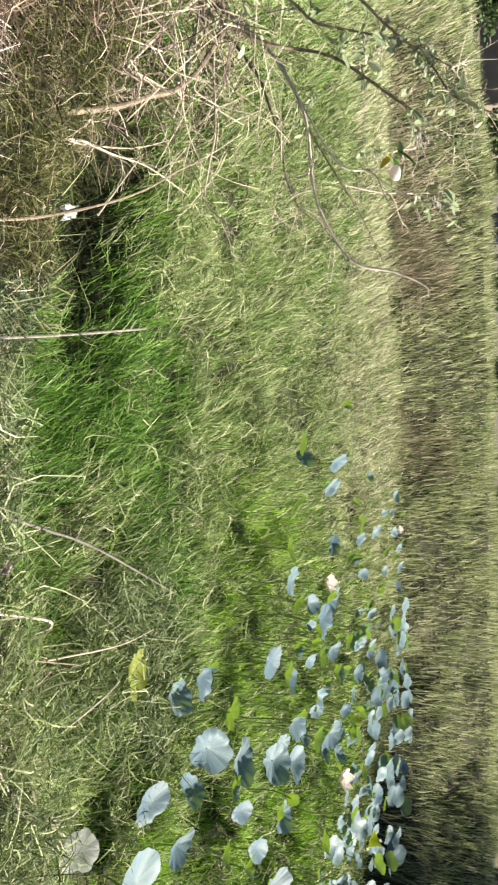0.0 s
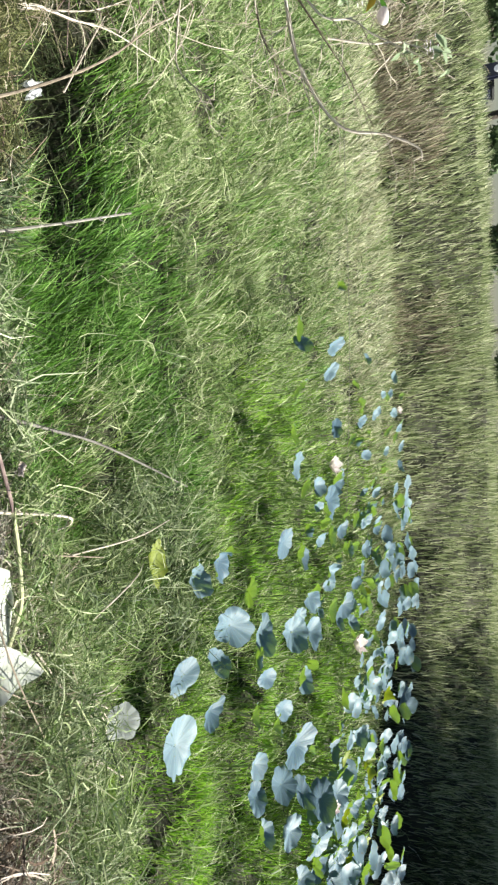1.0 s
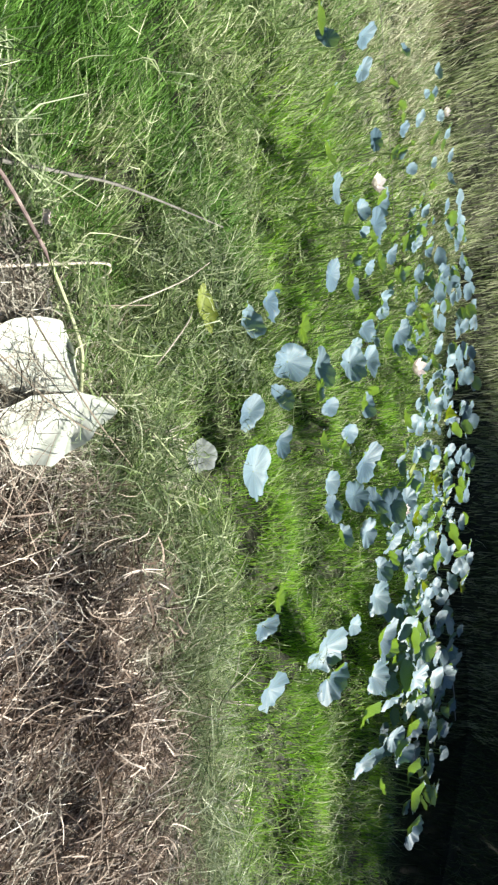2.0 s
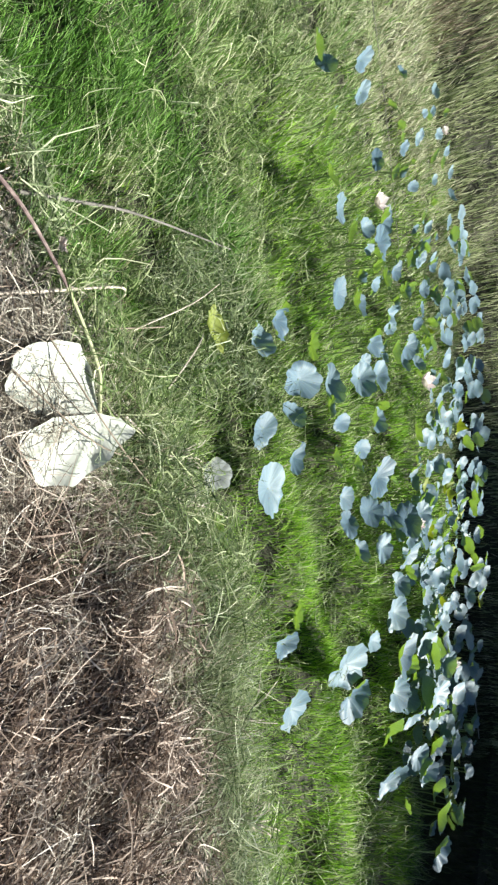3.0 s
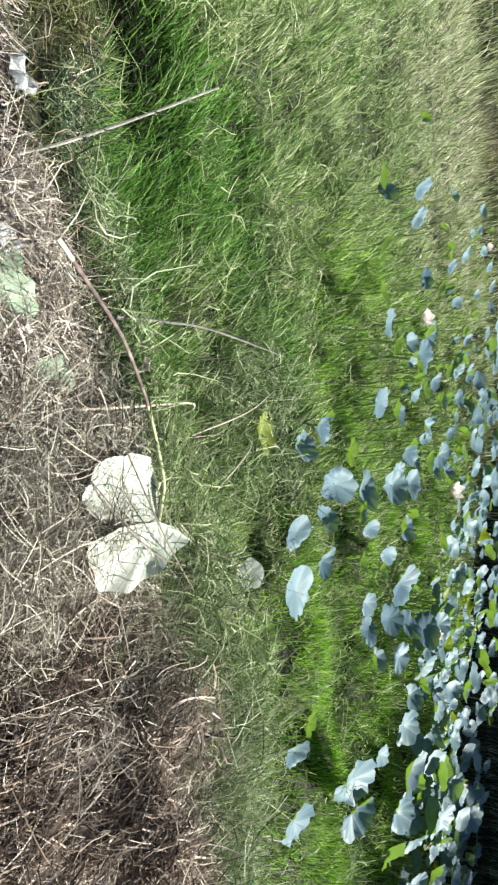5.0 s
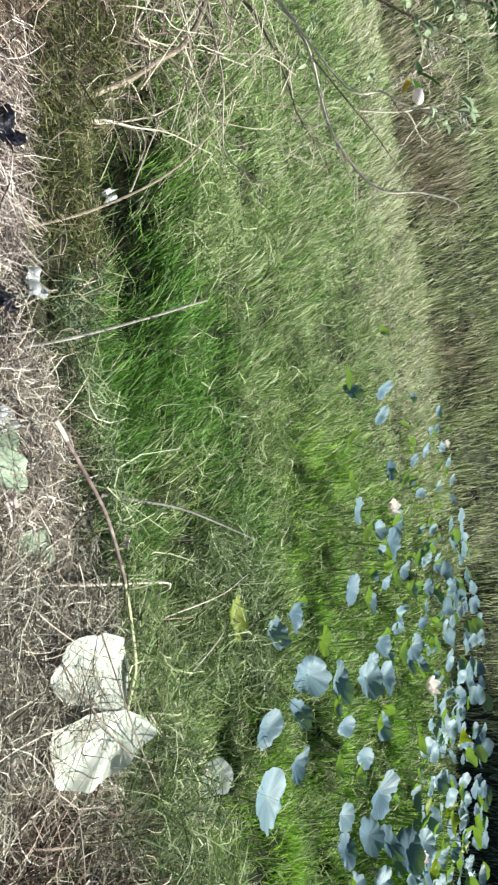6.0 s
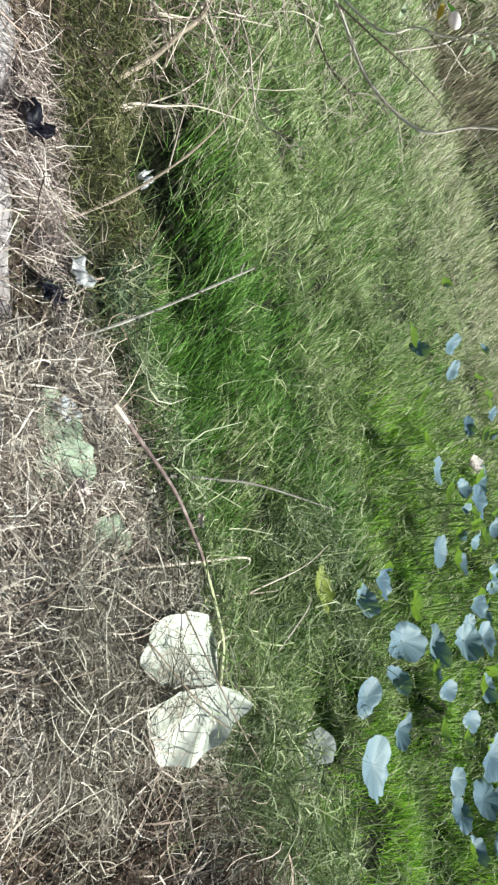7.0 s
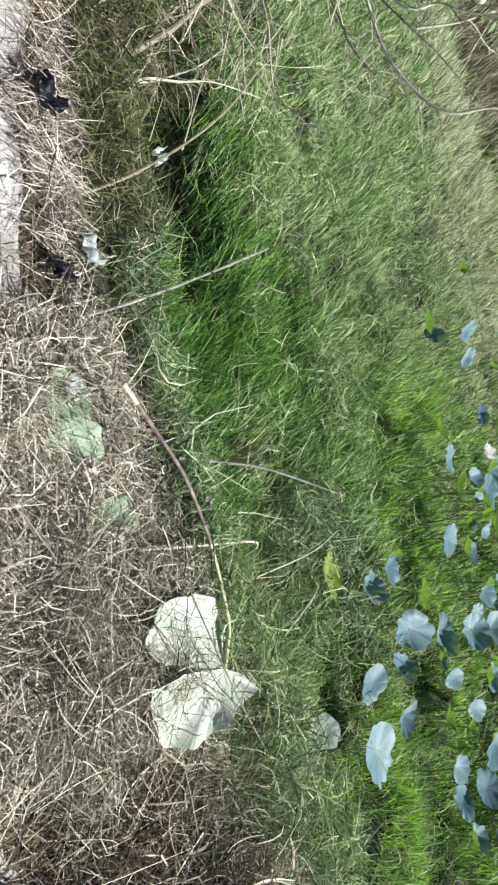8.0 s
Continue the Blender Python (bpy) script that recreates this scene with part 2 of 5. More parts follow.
def smooth_line(pts, k=5):
    """A Catmull-Rom line through the points."""
    p = [Vector(q) for q in pts]
    p = [2 * p[0] - p[1], *p, 2 * p[-1] - p[-2]]
    out = []
    for i in range(1, len(p) - 2):
        a, q, c, d = p[i - 1:i + 3]
        for j in range(k):
            t = j / k
            out.append(0.5 * (2 * q + (c - a) * t + (2 * a - 5 * q + 4 * c - d) * t * t + (3 * q - a - 3 * c + d) * t ** 3))
    return out + [p[-2]]


def tube(bm, pts, r0, r1, sides=6, k=5, knots=0.0):
    """A tapered round rod along the points, with slight swellings."""
    line = smooth_line(pts, k) if k else [Vector(q) for q in pts]
    rings = []
    for i, c in enumerate(line):
        d = (line[min(i + 1, len(line) - 1)] - line[max(i - 1, 0)]).normalized()
        u = d.cross(Vector((0.3, 0.5, 0.81))).normalized()
        v = d.cross(u)
        r = r0 + (r1 - r0) * i / (len(line) - 1)
        r *= 1 + knots * (0.5 + 0.5 * math.sin(i * 2.3)) * (i % 3 == 0)
        rings.append([bm.verts.new(c + r * (math.cos(a) * u + math.sin(a) * v)) for a in (2 * math.pi * s / sides for s in range(sides))])
    for a, c in zip(rings, rings[1:]):
        for s in range(sides):
            bm.faces.new((a[s], a[(s + 1) % sides], c[(s + 1) % sides], c[s]))
    bm.faces.new(rings[0][::-1])
    bm.faces.new(rings[-1])
    return bm


def box(bm, lo, hi, bevel=0.0):
    vs = [bm.verts.new((x, y, z)) for z in (lo[2], hi[2]) for y in (lo[1], hi[1]) for x in (lo[0], hi[0])]
    fs = [bm.faces.new([vs[i] for i in f]) for f in ((0, 2, 3, 1), (4, 5, 7, 6), (0, 1, 5, 4), (2, 6, 7, 3), (0, 4, 6, 2), (1, 3, 7, 5))]
    if bevel:
        bmesh.ops.bevel(bm, geom=list({e for f in fs for e in f.edges}), offset=bevel, segments=2, affect="EDGES")
    return bm


def lattice(x, y, s, seed=0):
    """Smooth value noise in 0..1 for arrays."""
    g = np.random.default_rng(seed).random((64, 64))
    u, v = x * s + 31.7, y * s + 17.3
    i, j = np.floor(u).astype(int), np.floor(v).astype(int)
    f, h = u - i, v - j
    f, h = f * f * (3 - 2 * f), h * h * (3 - 2 * h)
    a, c = g[i % 64, j % 64], g[(i + 1) % 64, j % 64]
    d, e = g[i % 64, (j + 1) % 64], g[(i + 1) % 64, (j + 1) % 64]
    return (a * (1 - f) + c * f) * (1 - h) + (d * (1 - f) + e * f) * h


def step(a, b, v):
    t = np.clip((v - a) / (b - a), 0, 1)
    return t * t * (3 - 2 * t)


def edge_y(x):
    """How far the dry bank reaches from the path."""
    return np.interp(x, [-6, -2.1, -1.5, -1.15, -0.4, -0.05, 0.25, 0.95, 1.4, 1.7, 2.1, 3, 8], [1.9, 1.85, 1.55, 1.36, 1.32, 1.32, 1.45, 1.84, 2.02, 2.04, 1.86, 1.80, 1.85])


def grass_y(x):
    """Where the straw of the bank gives way to grass and weeds."""
    return np.minimum(edge_y(x), np.interp(x, [-0.4, -0.05, 0.25, 0.6, 0.95, 1.2, 1.4, 1.7, 2.1], [1.5, 1.34, 1.40, 1.50, 1.58, 1.70, 1.78, 1.84, 1.84]))


def pond_x(y):
    """Where the open water begins."""
    return np.interp(y, [0, 2.5, 4, 6, 8, 9.3, 10.4, 11], [5.4, 5.0, 4.7, 4.6, 3.9, 2.6, 0.9, 0.2])


def foot_y(x):
    """Where the far bank rises from the meadow."""
    return np.interp(x, [-12, -8, -5.4, -3, 0.4, 4], [8.4, 8.7, 9.2, 9.8, 10.5, 10.7]) + 0.5 * (lattice(x, x * 0, 0.35, 3) - 0.5) + 0.5 * (lattice(x, x * 0, 1.3, 4) - 0.5)


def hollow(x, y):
    """A hollow where the near slope meets the meadow; bare soil and dark weeds stand in for its shade."""
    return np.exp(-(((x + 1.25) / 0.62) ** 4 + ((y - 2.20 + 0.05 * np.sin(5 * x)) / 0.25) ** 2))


def height(x, y):
    """The ground: near bank, low meadow, pond, far bank with the road on top."""
    x, y = np.asarray(x, float), np.asarray(y, float)
    z = 0.04 - 0.29 * step(0.0, 1.0, (y - edge_y(x)) / (0.55 + 0.3 * step(-0.2, -0.6, x)))
    z = z - 0.30 * hollow(x, y)
    z = z + 0.07 * np.sin(5.2 * (y + 0.05 * x) + 0.5 * np.sin(1.7 * x) + 3.5) * step(0.9, 1.6, x) * step(0.3, 0.8, y - edge_y(x)) * (1 - step(4.6, 5.6, y))
    rough = 0.35 + 0.65 * step(0.1, 0.5, y - edge_y(x))
    z = z + rough * (0.09 * (lattice(x, y, 0.9, 1) - 0.5) + 0.10 * (lattice(x, y, 2.7, 2) - 0.5))
    z = z + 0.12 * step(5.5, 9.5, y) * (1 - step(1.0, 3.5, x))
    pond = step(0.0, 0.8, x - pond_x(y)) * (1 - step(10.4, 11.4, y)) * (1 - step(8.0, 10.5, x)) * step(4.8, 6.0, y + 0.6 * lattice(x, y, 0.8, 17))
    z = z - 0.45 * pond
    foot = foot_y(x)
    top = 1.21 - 0.22 * step(-9.2, -9.9, x)
    z = z + (top + 0.2) * np.clip((y - foot) / 2.3, 0, 1) ** 0.85
    return z + 1.3 * step(8.4, 11.0, x) * (1 - step(10.8, 13.1, y))


def sheet(name, xs, ys, fn, material):
    gx, gy = np.meshgrid(xs, ys)
    v = np.stack([gx, gy, fn(gx, gy)], -1).reshape(-1, 3)
    w, h = len(xs), len(ys)
    i = (np.arange(h - 1)[:, None] * w + np.arange(w - 1)[None]).reshape(-1)
    me = bpy.data.meshes.new(name)
    me.from_pydata(v.tolist(), [], np.stack([i, i + 1, i + 1 + w, i + w], -1).tolist())
    me.materials.append(material)
    return new(name, smoothed(me))


def ribbons(name, P, side, width, material):
    """Many narrow blades in one mesh. P: blades x levels x 3, side: blades x 3, width: blades x levels."""
    N, K, _ = P.shape
    off = side[:, None, :] * width[:, :, None] * 0.5
    v = np.stack([P - off, P + off], 2).reshape(-1, 3)
    b = (np.arange(N) * K * 2)[:, None] + np.arange(K - 1)[None] * 2
    q = np.stack([b, b + 1, b + 3, b + 2], -1).reshape(-1)
    me = bpy.data.meshes.new(name)
    me.vertices.add(len(v))
    me.vertices.foreach_set("co", v.astype(np.float32).ravel())
    me.loops.add(len(q))
    me.loops.foreach_set("vertex_index", q.astype(np.int32))
    me.polygons.add(len(q) // 4)
    me.polygons.foreach_set("loop_start", np.arange(0, len(q), 4, dtype=np.int32))
    me.update(calc_edges=True)
    me.materials.append(material)
    return new(name, me)


def blades(name, x, y, tall, wide, material, lean=(0, 0), spread=0.5, droop=0.35, levels=3, sink=0.02):
    """Upright blades at x, y that bend over: lean is the common way, spread the scatter about it."""
    N = len(x)
    s = np.linspace(0, 1, levels)
    a = rng.random(N) * 2 * np.pi
    r = np.abs(rng.normal(0, spread, N))
    d = np.stack([lean[0] + r * np.cos(a), lean[1] + r * np.sin(a)], -1)
    h = tall * (0.55 + 0.75 * rng.random(N)) * (0.6 + 0.8 * lattice(x, y, 2.3, 21))
    base = np.stack([x, y, height(x, y) - sink], -1)
    P = np.repeat(base[:, None, :], levels, 1)
    bend = h[:, None] * (0.35 * s + 0.65 * s ** 2)
    P[:, :, 0] += d[:, 0, None] * bend
    P[:, :, 1] += d[:, 1, None] * bend
    P[:, :, 2] += h[:, None] * (s - droop * np.hypot(d[:, 0], d[:, 1])[:, None] * s ** 2)
    b = rng.random(N) * 2 * np.pi
    side = np.stack([np.cos(b), np.sin(b), 0 * b], -1)
    w = (wide * (0.6 + 0.8 * rng.random(N)))[:, None] * np.array([1.0, 0.85, 0.12] if levels == 3 else [1.0, 1.0, 0.7, 0.1])
    return tagged(ribbons(name, P, side, w, material), kind="stuff")


def stalks(name, x, y, z0, length, wide, flat, material, curl=0.35, comb=0.0):
    """Fallen stalks; flat: how level they lie; comb: how far those side by side lie the same way."""
    N = len(x)
    s = np.linspace(-0.5, 0.5, 5)
    a = np.where(rng.random(N) < comb, 1.5 - 0.6 * step(0.8, 1.6, x) + 1.9 * (lattice(x, y, 1.7, 73) - 0.5) + 1.2 * (lattice(x, y, 5.0, 74) - 0.5) + rng.normal(0, 0.3, N), rng.random(N) * 2 * np.pi)
    e = rng.normal(0, 1, N) * flat
    d = np.stack([np.cos(a) * np.cos(e), np.sin(a) * np.cos(e), np.sin(e)], -1)
    L = length * (0.35 + 1.1 * rng.random(N))
    c = np.stack([x, y, height(x, y) + z0 + np.abs(d[:, 2]) * L * 0.4], -1)
    P = c[:, None, :] + d[:, None, :] * (L[:, None] * s)[:, :, None]
    k = rng.normal(0, 1, (N, 3)) * curl
    P += k[:, None, :] * (L[:, None] * (s ** 2 - 0.1))[:, :, None]
    b = rng.normal(0, 1, (N, 3))
    side = np.cross(d, b)
    side /= np.linalg.norm(side, axis=1, keepdims=True) + 1e-9
    w = np.repeat((wide * (0.5 + rng.random(N)))[:, None], 5, 1) * np.array([0.6, 0.95, 1, 0.95, 0.5])
    return tagged(ribbons(name, P, side, w, material), kind="stuff")


def scatter(count, near, far, power, a0=-66, a1=60, eye=(0.4, 0.0)):
    """Random spots in a wide fan over the meadow, thinner with distance."""
    u = rng.random(count)
    k = 2 - power
    r = (near ** k + u * (far ** k - near ** k)) ** (1 / k)
    a = np.radians(a0 + rng.random(count) * (a1 - a0))
    return eye[0] + r * np.sin(a), eye[1] + r * np.cos(a), r


def tufted(x, y, r, each, size):
    """Gathers spots into tufts: every one becomes several, close about it."""
    x, y, r = (np.repeat(v, each) for v in (x, y, r))
    k = size * (0.6 + 0.12 * r)
    return x + rng.normal(0, 1, len(x)) * k, y + rng.normal(0, 1, len(y)) * k, r


# ---- ground, water, path, road ----
ys = np.concatenate([np.linspace(-6, 0.9, 12), np.linspace(1.0, 6, 90), np.linspace(6.1, 14, 60), np.geomspace(14.5, 900, 24)])
xs = np.concatenate([-np.geomspace(900, 9, 22), np.linspace(-8.8, 8.8, 170), np.geomspace(9, 900, 22)])
tagged(sheet("ground", xs, ys, height, M_SOIL), "damp dark soil of a low meadow between two banks", "ground", kind="structure")
tagged(sheet("water", np.linspace(0, 10.5, 8), np.linspace(1.6, 11.6, 8), lambda x, y: 0 * x - 0.36, M_WATER), "still dark pond water", "water", kind="structure")
tagged(sheet("path", np.linspace(-6, 6, 90), np.linspace(-5, 1.34, 90), lambda x, y: height(x, y) + 0.03 - 0.08 * step(1.04, 1.20, y - 0.08 * step(0.1, -0.3, x) + 0.15 * (lattice(x, y, 2.5, 5) - 0.5)), M_PATH), "pale trodden earth path along the bank", "path", kind="structure")
tagged(sheet("bank", np.linspace(-5, 5, 200), np.linspace(0.2, 2.6, 72), lambda x, y: height(x, y) + 0.03 - 0.07 * step(0.95, 0.6, y + 0.5 * (lattice(x, y, 1.6, 63) - 0.5) + 0.1 * (lattice(x, y, 7, 64) - 0.5)) - 0.07 * step(3.4, 4.6, np.abs(x) + 0.8 * lattice(x, y, 2.0, 65)) - 0.16 * step(-0.12, 0.06, y - edge_y(x) - 0.1 * (lattice(x, y, 4, 5) - 0.5)) - 0.06 * step(1.18, 1.08, y + 0.2 * (lattice(x, y, 3, 6) - 0.5) + 0.09 * (lattice(x, y, 11, 79) - 0.5)) * (1 - step(-0.25, 0.1, x)), M_LITTER), "matted dry plant litter on the near bank", "bank", kind="structure")
tagged(sheet("road", np.linspace(-60, 60, 60), np.linspace(13.9, 19.5, 12), lambda x, y: height(x, y) + 0.02, M_ROAD), "dusty ochre road on top of the far bank", "road", kind="structure")


# ---- meadow grass ----
def meadow(count, near, far, power):
    x, y, r = tufted(*scatter(count // 9, near, far, power), 9, 0.022)
    ok = (y > grass_y(x) + 0.02 + (0.3 + 0.32 * step(-0.4, -0.9, x)) * step(0.25, -0.15, x) * rng.random(len(x)) ** 0.3) & (y < foot_y(x) + 0.35 * rng.random(len(x))) & (x < pond_x(y) + 0.1 + 0.8 * (y < 5.0)) & (lattice(x, y, 3.4, 14) + 0.4 * lattice(x, y, 9.0, 15) > 0.30 + 0.06 * (r < 4.5) + 0.05 * (r < 7) - 0.5 * (limeness(x, y) > 0.45) - 0.16 * step(3.4, 4.2, y) * (x > -0.3)) & (rng.random(len(x)) > 1.7 * hollow(x, y))
    return x[ok], y[ok], r[ok]


def lushness(x, y):
    """Where the grass is lush green: the trough along the near bank."""
    g = 1.6 * np.exp(-(((x + 0.55) / 0.50) ** 4 + ((y - 2.74 - 0.12 * x) / 0.48) ** 4)) + 0.6 * np.exp(-(((x + 1.45) / 0.55) ** 2 + ((y - 2.52) / 0.24) ** 2))
    for cx, cy, cr in ((-0.93, 3.44, 0.14), (-2.0, 3.27, 0.2), (0.05, 2.95, 0.2), (0.3, 3.2, 0.22), (-0.25, 2.75, 0.2)):
        g += 0.8 * np.exp(-(((x - cx) ** 2 + (y - cy) ** 2) / cr ** 2))
    g += 1.1 * np.exp(-(((x - 0.05) / 0.55) ** 4 + ((y - 1.98 - 0.12 * x) / 0.27) ** 4))
    g += 0.62 * np.exp(-(((x - 0.4) / 0.6) ** 2 + ((y - 3.2) / 0.9) ** 2))
    g = g + 0.9 * (lattice(x, y, 2.6, 8) - 0.6) + 0.5 * (lattice(x, y, 7.0, 67) - 0.5)
    return np.clip(g, 0, 1) * np.maximum(step(0.0, 0.5, x), step(1.62, 1.9, y))


def limeness(x, y):
    return np.clip(np.maximum(0.45 * step(0.4, 0.9, x) * step(0.3, 0.65, y - edge_y(x)) + 0.55 * step(1.0, 1.5, x), 0.8 * step(-1.4, -0.1, x) * step(3.0, 4.0, y)) * step(-0.15, 0.08, y - edge_y(x)) * (1 - 0.7 * step(7.0, 9.5, y)) + 0.5 * (lattice(x, y, 1.9, 9) - 0.5), 0, 1)


x, y, r = meadow(415000, 1.2, 15.0, 1.42)
keep = rng.random(len(x)) > 0.85 * (x < 0.3) * (y < 1.72 + 0.26 * step(-0.4, -0.9, x) + 0.3 * (lattice(x, y, 5.0, 72) - 0.5))
x, y, r = x[keep], y[keep], r[keep]
pick = rng.random(len(x))
lu, li, fa = lushness(x, y), limeness(x, y), step(5.2, 8.6, y + 0.9 * step(-0.8, 0.3, x) + 1.2 * (lattice(x, y, 0.8, 68) - 0.5)) * (1 - 0.3 * step(-0.8, 0.6, x))
kind_g = pick < 0.10 + 0.85 * lu
slope = (x < 0.6) & (y < grass_y(x) + 0.85) & (rng.random(len(x)) < 0.5)
kind_g |= slope
kind_l = ~kind_g & (rng.random(len(x)) < 0.95 * li)
kind_s = ~kind_g & ~kind_l & (rng.random(len(x)) < 0.12 + 0.7 * fa)
kind_g &= ~((fa > 0.5) & (rng.random(len(x)) < 0.75)) & ~((li > 0.5) & (rng.random(len(x)) < 0.7))
kind_o = ~kind_g & ~kind_l & ~kind_s
wide = 0.0020 + 0.0009 * r
tagged(blades("lush_grass", x[kind_g], y[kind_g], 0.115 + 0.012 * r[kind_g], wide[kind_g], M_GREEN, (-0.35, 0.05), 0.55), "lush green meadow grass in a damp trough", "grass")
tagged(blades("short_grass", x[kind_l], y[kind_l], 0.09 + 0.004 * r[kind_l], 0.75 * wide[kind_l], M_LIME, (-0.15, 0), 0.5), "short yellow-green grass round the lotus", "grass")
tagged(blades("olive_grass", x[kind_o], y[kind_o], 0.14 + 0.008 * r[kind_o], wide[kind_o], M_OLIVE, (-0.38, 0.0), 0.8), "pale olive meadow grass leaning over", "grass")
tagged(blades("bleached_grass", x[kind_s], y[kind_s], 0.13 + 0.007 * r[kind_s], wide[kind_s], M_STRAW, (-0.4, -0.1), 0.7), "bleached yellow standing grass", "grass")

# long pale stems lying over the grass
x, y, r = meadow(24000, 1.5, 9.0, 1.3)
keep = lattice(x, y, 2.2, 51) + 0.3 * lattice(x, y, 7, 56) > 0.66 + 0.6 * (x < 0.35) * (y < grass_y(x) + 0.9) + 0.3 * (lushness(x, y) > 0.5) + 0.25 * (limeness(x, y) > 0.6)
x, y = x[keep], y[keep]
tagged(stalks("dead_grass", x, y, 0.08 + 0.07 * rng.random(len(x)), 0.13, 0.0028 + 0.0003 * r[keep], 0.45, M_OLIVE, 1.3), "curled dead grass blades lying in green grass", "straw")
x, y, r = meadow(13000, 1.4, 7.0, 1.2)
keep = rng.random(len(x)) > 0.85 * ((x < 0.35) & (y < grass_y(x) + 0.9)) + 0.3 * (lushness(x, y) > 0.5) + 0.55 * (limeness(x, y) > 0.6)
x, y = x[keep], y[keep]
tagged(stalks("loose_straw", x, y, 0.10 + 0.08 * rng.random(len(x)), 0.12, 0.0030 + 0 * x, 0.4, M_OLIVE, 1.2), "loose pale straw over the green grass", "straw")

# messier tufts of dead grass below the bank edge
x = rng.uniform(-0.4, 1.1, 4200)
y = grass_y(x) + 0.15 + 1.5 * rng.random(len(x)) ** 1.3
keep = (lattice(x, y, 2.8, 57) + 0.3 * lattice(x, y, 9, 58) > 0.68) & (hollow(x, y) < 0.4)
x, y = x[keep], y[keep]
tagged(stalks("tangled_grass", x, y, 0.07 + 0.09 * rng.random(len(x)), 0.17, 0.0034 + 0 * x, 0.5, M_GREY, 1.3), "tangled tufts of pale dead grass", "grass")

# far bank
x = -19 + 31 * rng.random(66000)
y = foot_y(x) - 0.35 + 3.9 * rng.random(66000)
keep = ~((x < -9.6) & (y > 12.3)) & (lattice(x, 0.6 * y, 3.1, 69) + 0.4 * rng.random(len(x)) > 0.35)
x, y = x[keep], y[keep]
tagged(blades("bank_grass", x, y, 0.24 + 0 * x, 0.0135 + 0 * x, M_BANK, (-0.05, -0.2), 0.28), "tall green and tan grass on the far bank", "grass")
x = -9.5 + 7.5 * rng.random(12000)
y = foot_y(x) - 0.1 + 1.3 * rng.random(12000) ** 1.6
keep = lattice(x, y * 0, 0.7, 70) + 0.25 * lattice(x, y, 3, 71) - 0.05 * np.abs(x + 6.0) > 0.42 + 0.4 * rng.random(len(x))
x, y = x[keep], y[keep]
tagged(blades("bank_reeds", x, y, 0.30 + 0 * x, 0.010 + 0 * x, M_FOOT, (-0.05, -0.15), 0.3), "brown dead reeds at the foot of the far bank", "grass")

# weeds at the shaded end, the shade partly in their dark colour
x = 5.5 + 7 * rng.random(20000)
y = 3.5 + 9 * rng.random(20000)
keep = (height(x, y) > -0.42) | (rng.random(len(x)) < 0.16)
x, y = x[keep], y[keep]
tagged(blades("bank_weeds", x, y, 0.28 + 0 * x, 0.018 + 0 * x, M_WEED, (0, -0.1), 0.8), "leafy weeds coloured dark for the shaded shore", "weeds")


# ---- dry bank ----
def bank_spots(count, x0, x1, depth0, depth1):
    x = x0 + (x1 - x0) * rng.random(count)
    d = depth0 + (depth1 - depth0) * rng.random(count)
    return x, edge_y(x) + d


def heap_edge(x):
    """Where the brown heap gives way to grey weeds."""
    return np.interp(x, [0.9, 1.2, 1.33, 1.56, 1.8, 2.05, 2.6], [1.5, 1.66, 1.78, 1.72, 1.64, 1.58, 1.55])


def dark_heap(x, y):
    """The darker part of the heap."""
    return np.exp(-(((x - 1.0) / 0.20) ** 4 + ((y - 1.18) / 0.34) ** 4)) * step(0.15, 0.5, lattice(x, y, 3.6, 75) + 0.15)


def clump(x, y):
    """The dense brown heap beside the bleached leaf."""
    return np.exp(-(((x - 1.5) / 0.62) ** 2 + ((y - 1.45) / 0.5) ** 2))


x, y = bank_spots(90000, -1.9, 3.6, -1.0, 0.06)
keep = (y > 0.40 + 0.40 * rng.random(len(x))) & (x < 3.6 - 0.8 * rng.random(len(x)) ** 2) & (x > -1.15 + 0.35 * rng.random(len(x))) & (y < np.minimum(grass_y(x), np.where(x > 1.1, heap_edge(x) + 0.06, 9)) + rng.normal(0, 0.05, len(x))) & (y < np.where(x < -0.05, 1.30 - 0.05 * lattice(x, y, 6, 33), 9)) & (rng.random(len(x)) < np.where((y < 1.20 - 0.13 * lattice(x, y, 4, 6)) & (x < 0.1 * lattice(x, y, 5, 7) - 0.15), 0.10, 1))
for cx, cy, cr in ((0.35, 1.27, 0.03), (0.165, 1.15, 0.03)):
    keep &= np.hypot(x - cx, y - cy) > cr * (0.75 + 0.4 * rng.random(len(x)))
keep &= (rng.random(len(x)) > 0.65 * step(0.82, 1.0, x)) & (rng.random(len(x)) > 0.9 * dark_heap(x, y))
x, y = x[keep], y[keep]
under_leaf = np.exp(-(((x - 0.72) / 0.30) ** 4 + ((y - 1.42) / 0.24) ** 4))
pink = lattice(x, y, 3.0, 41) + 0.5 * (rng.random(len(x)) - 0.5) + 0.45 * (x < 0.6 - 0.4 * lattice(x, y, 3, 66)) > 0.55
strip = pink & (x < -0.08) & (rng.random(len(x)) < 0.7)
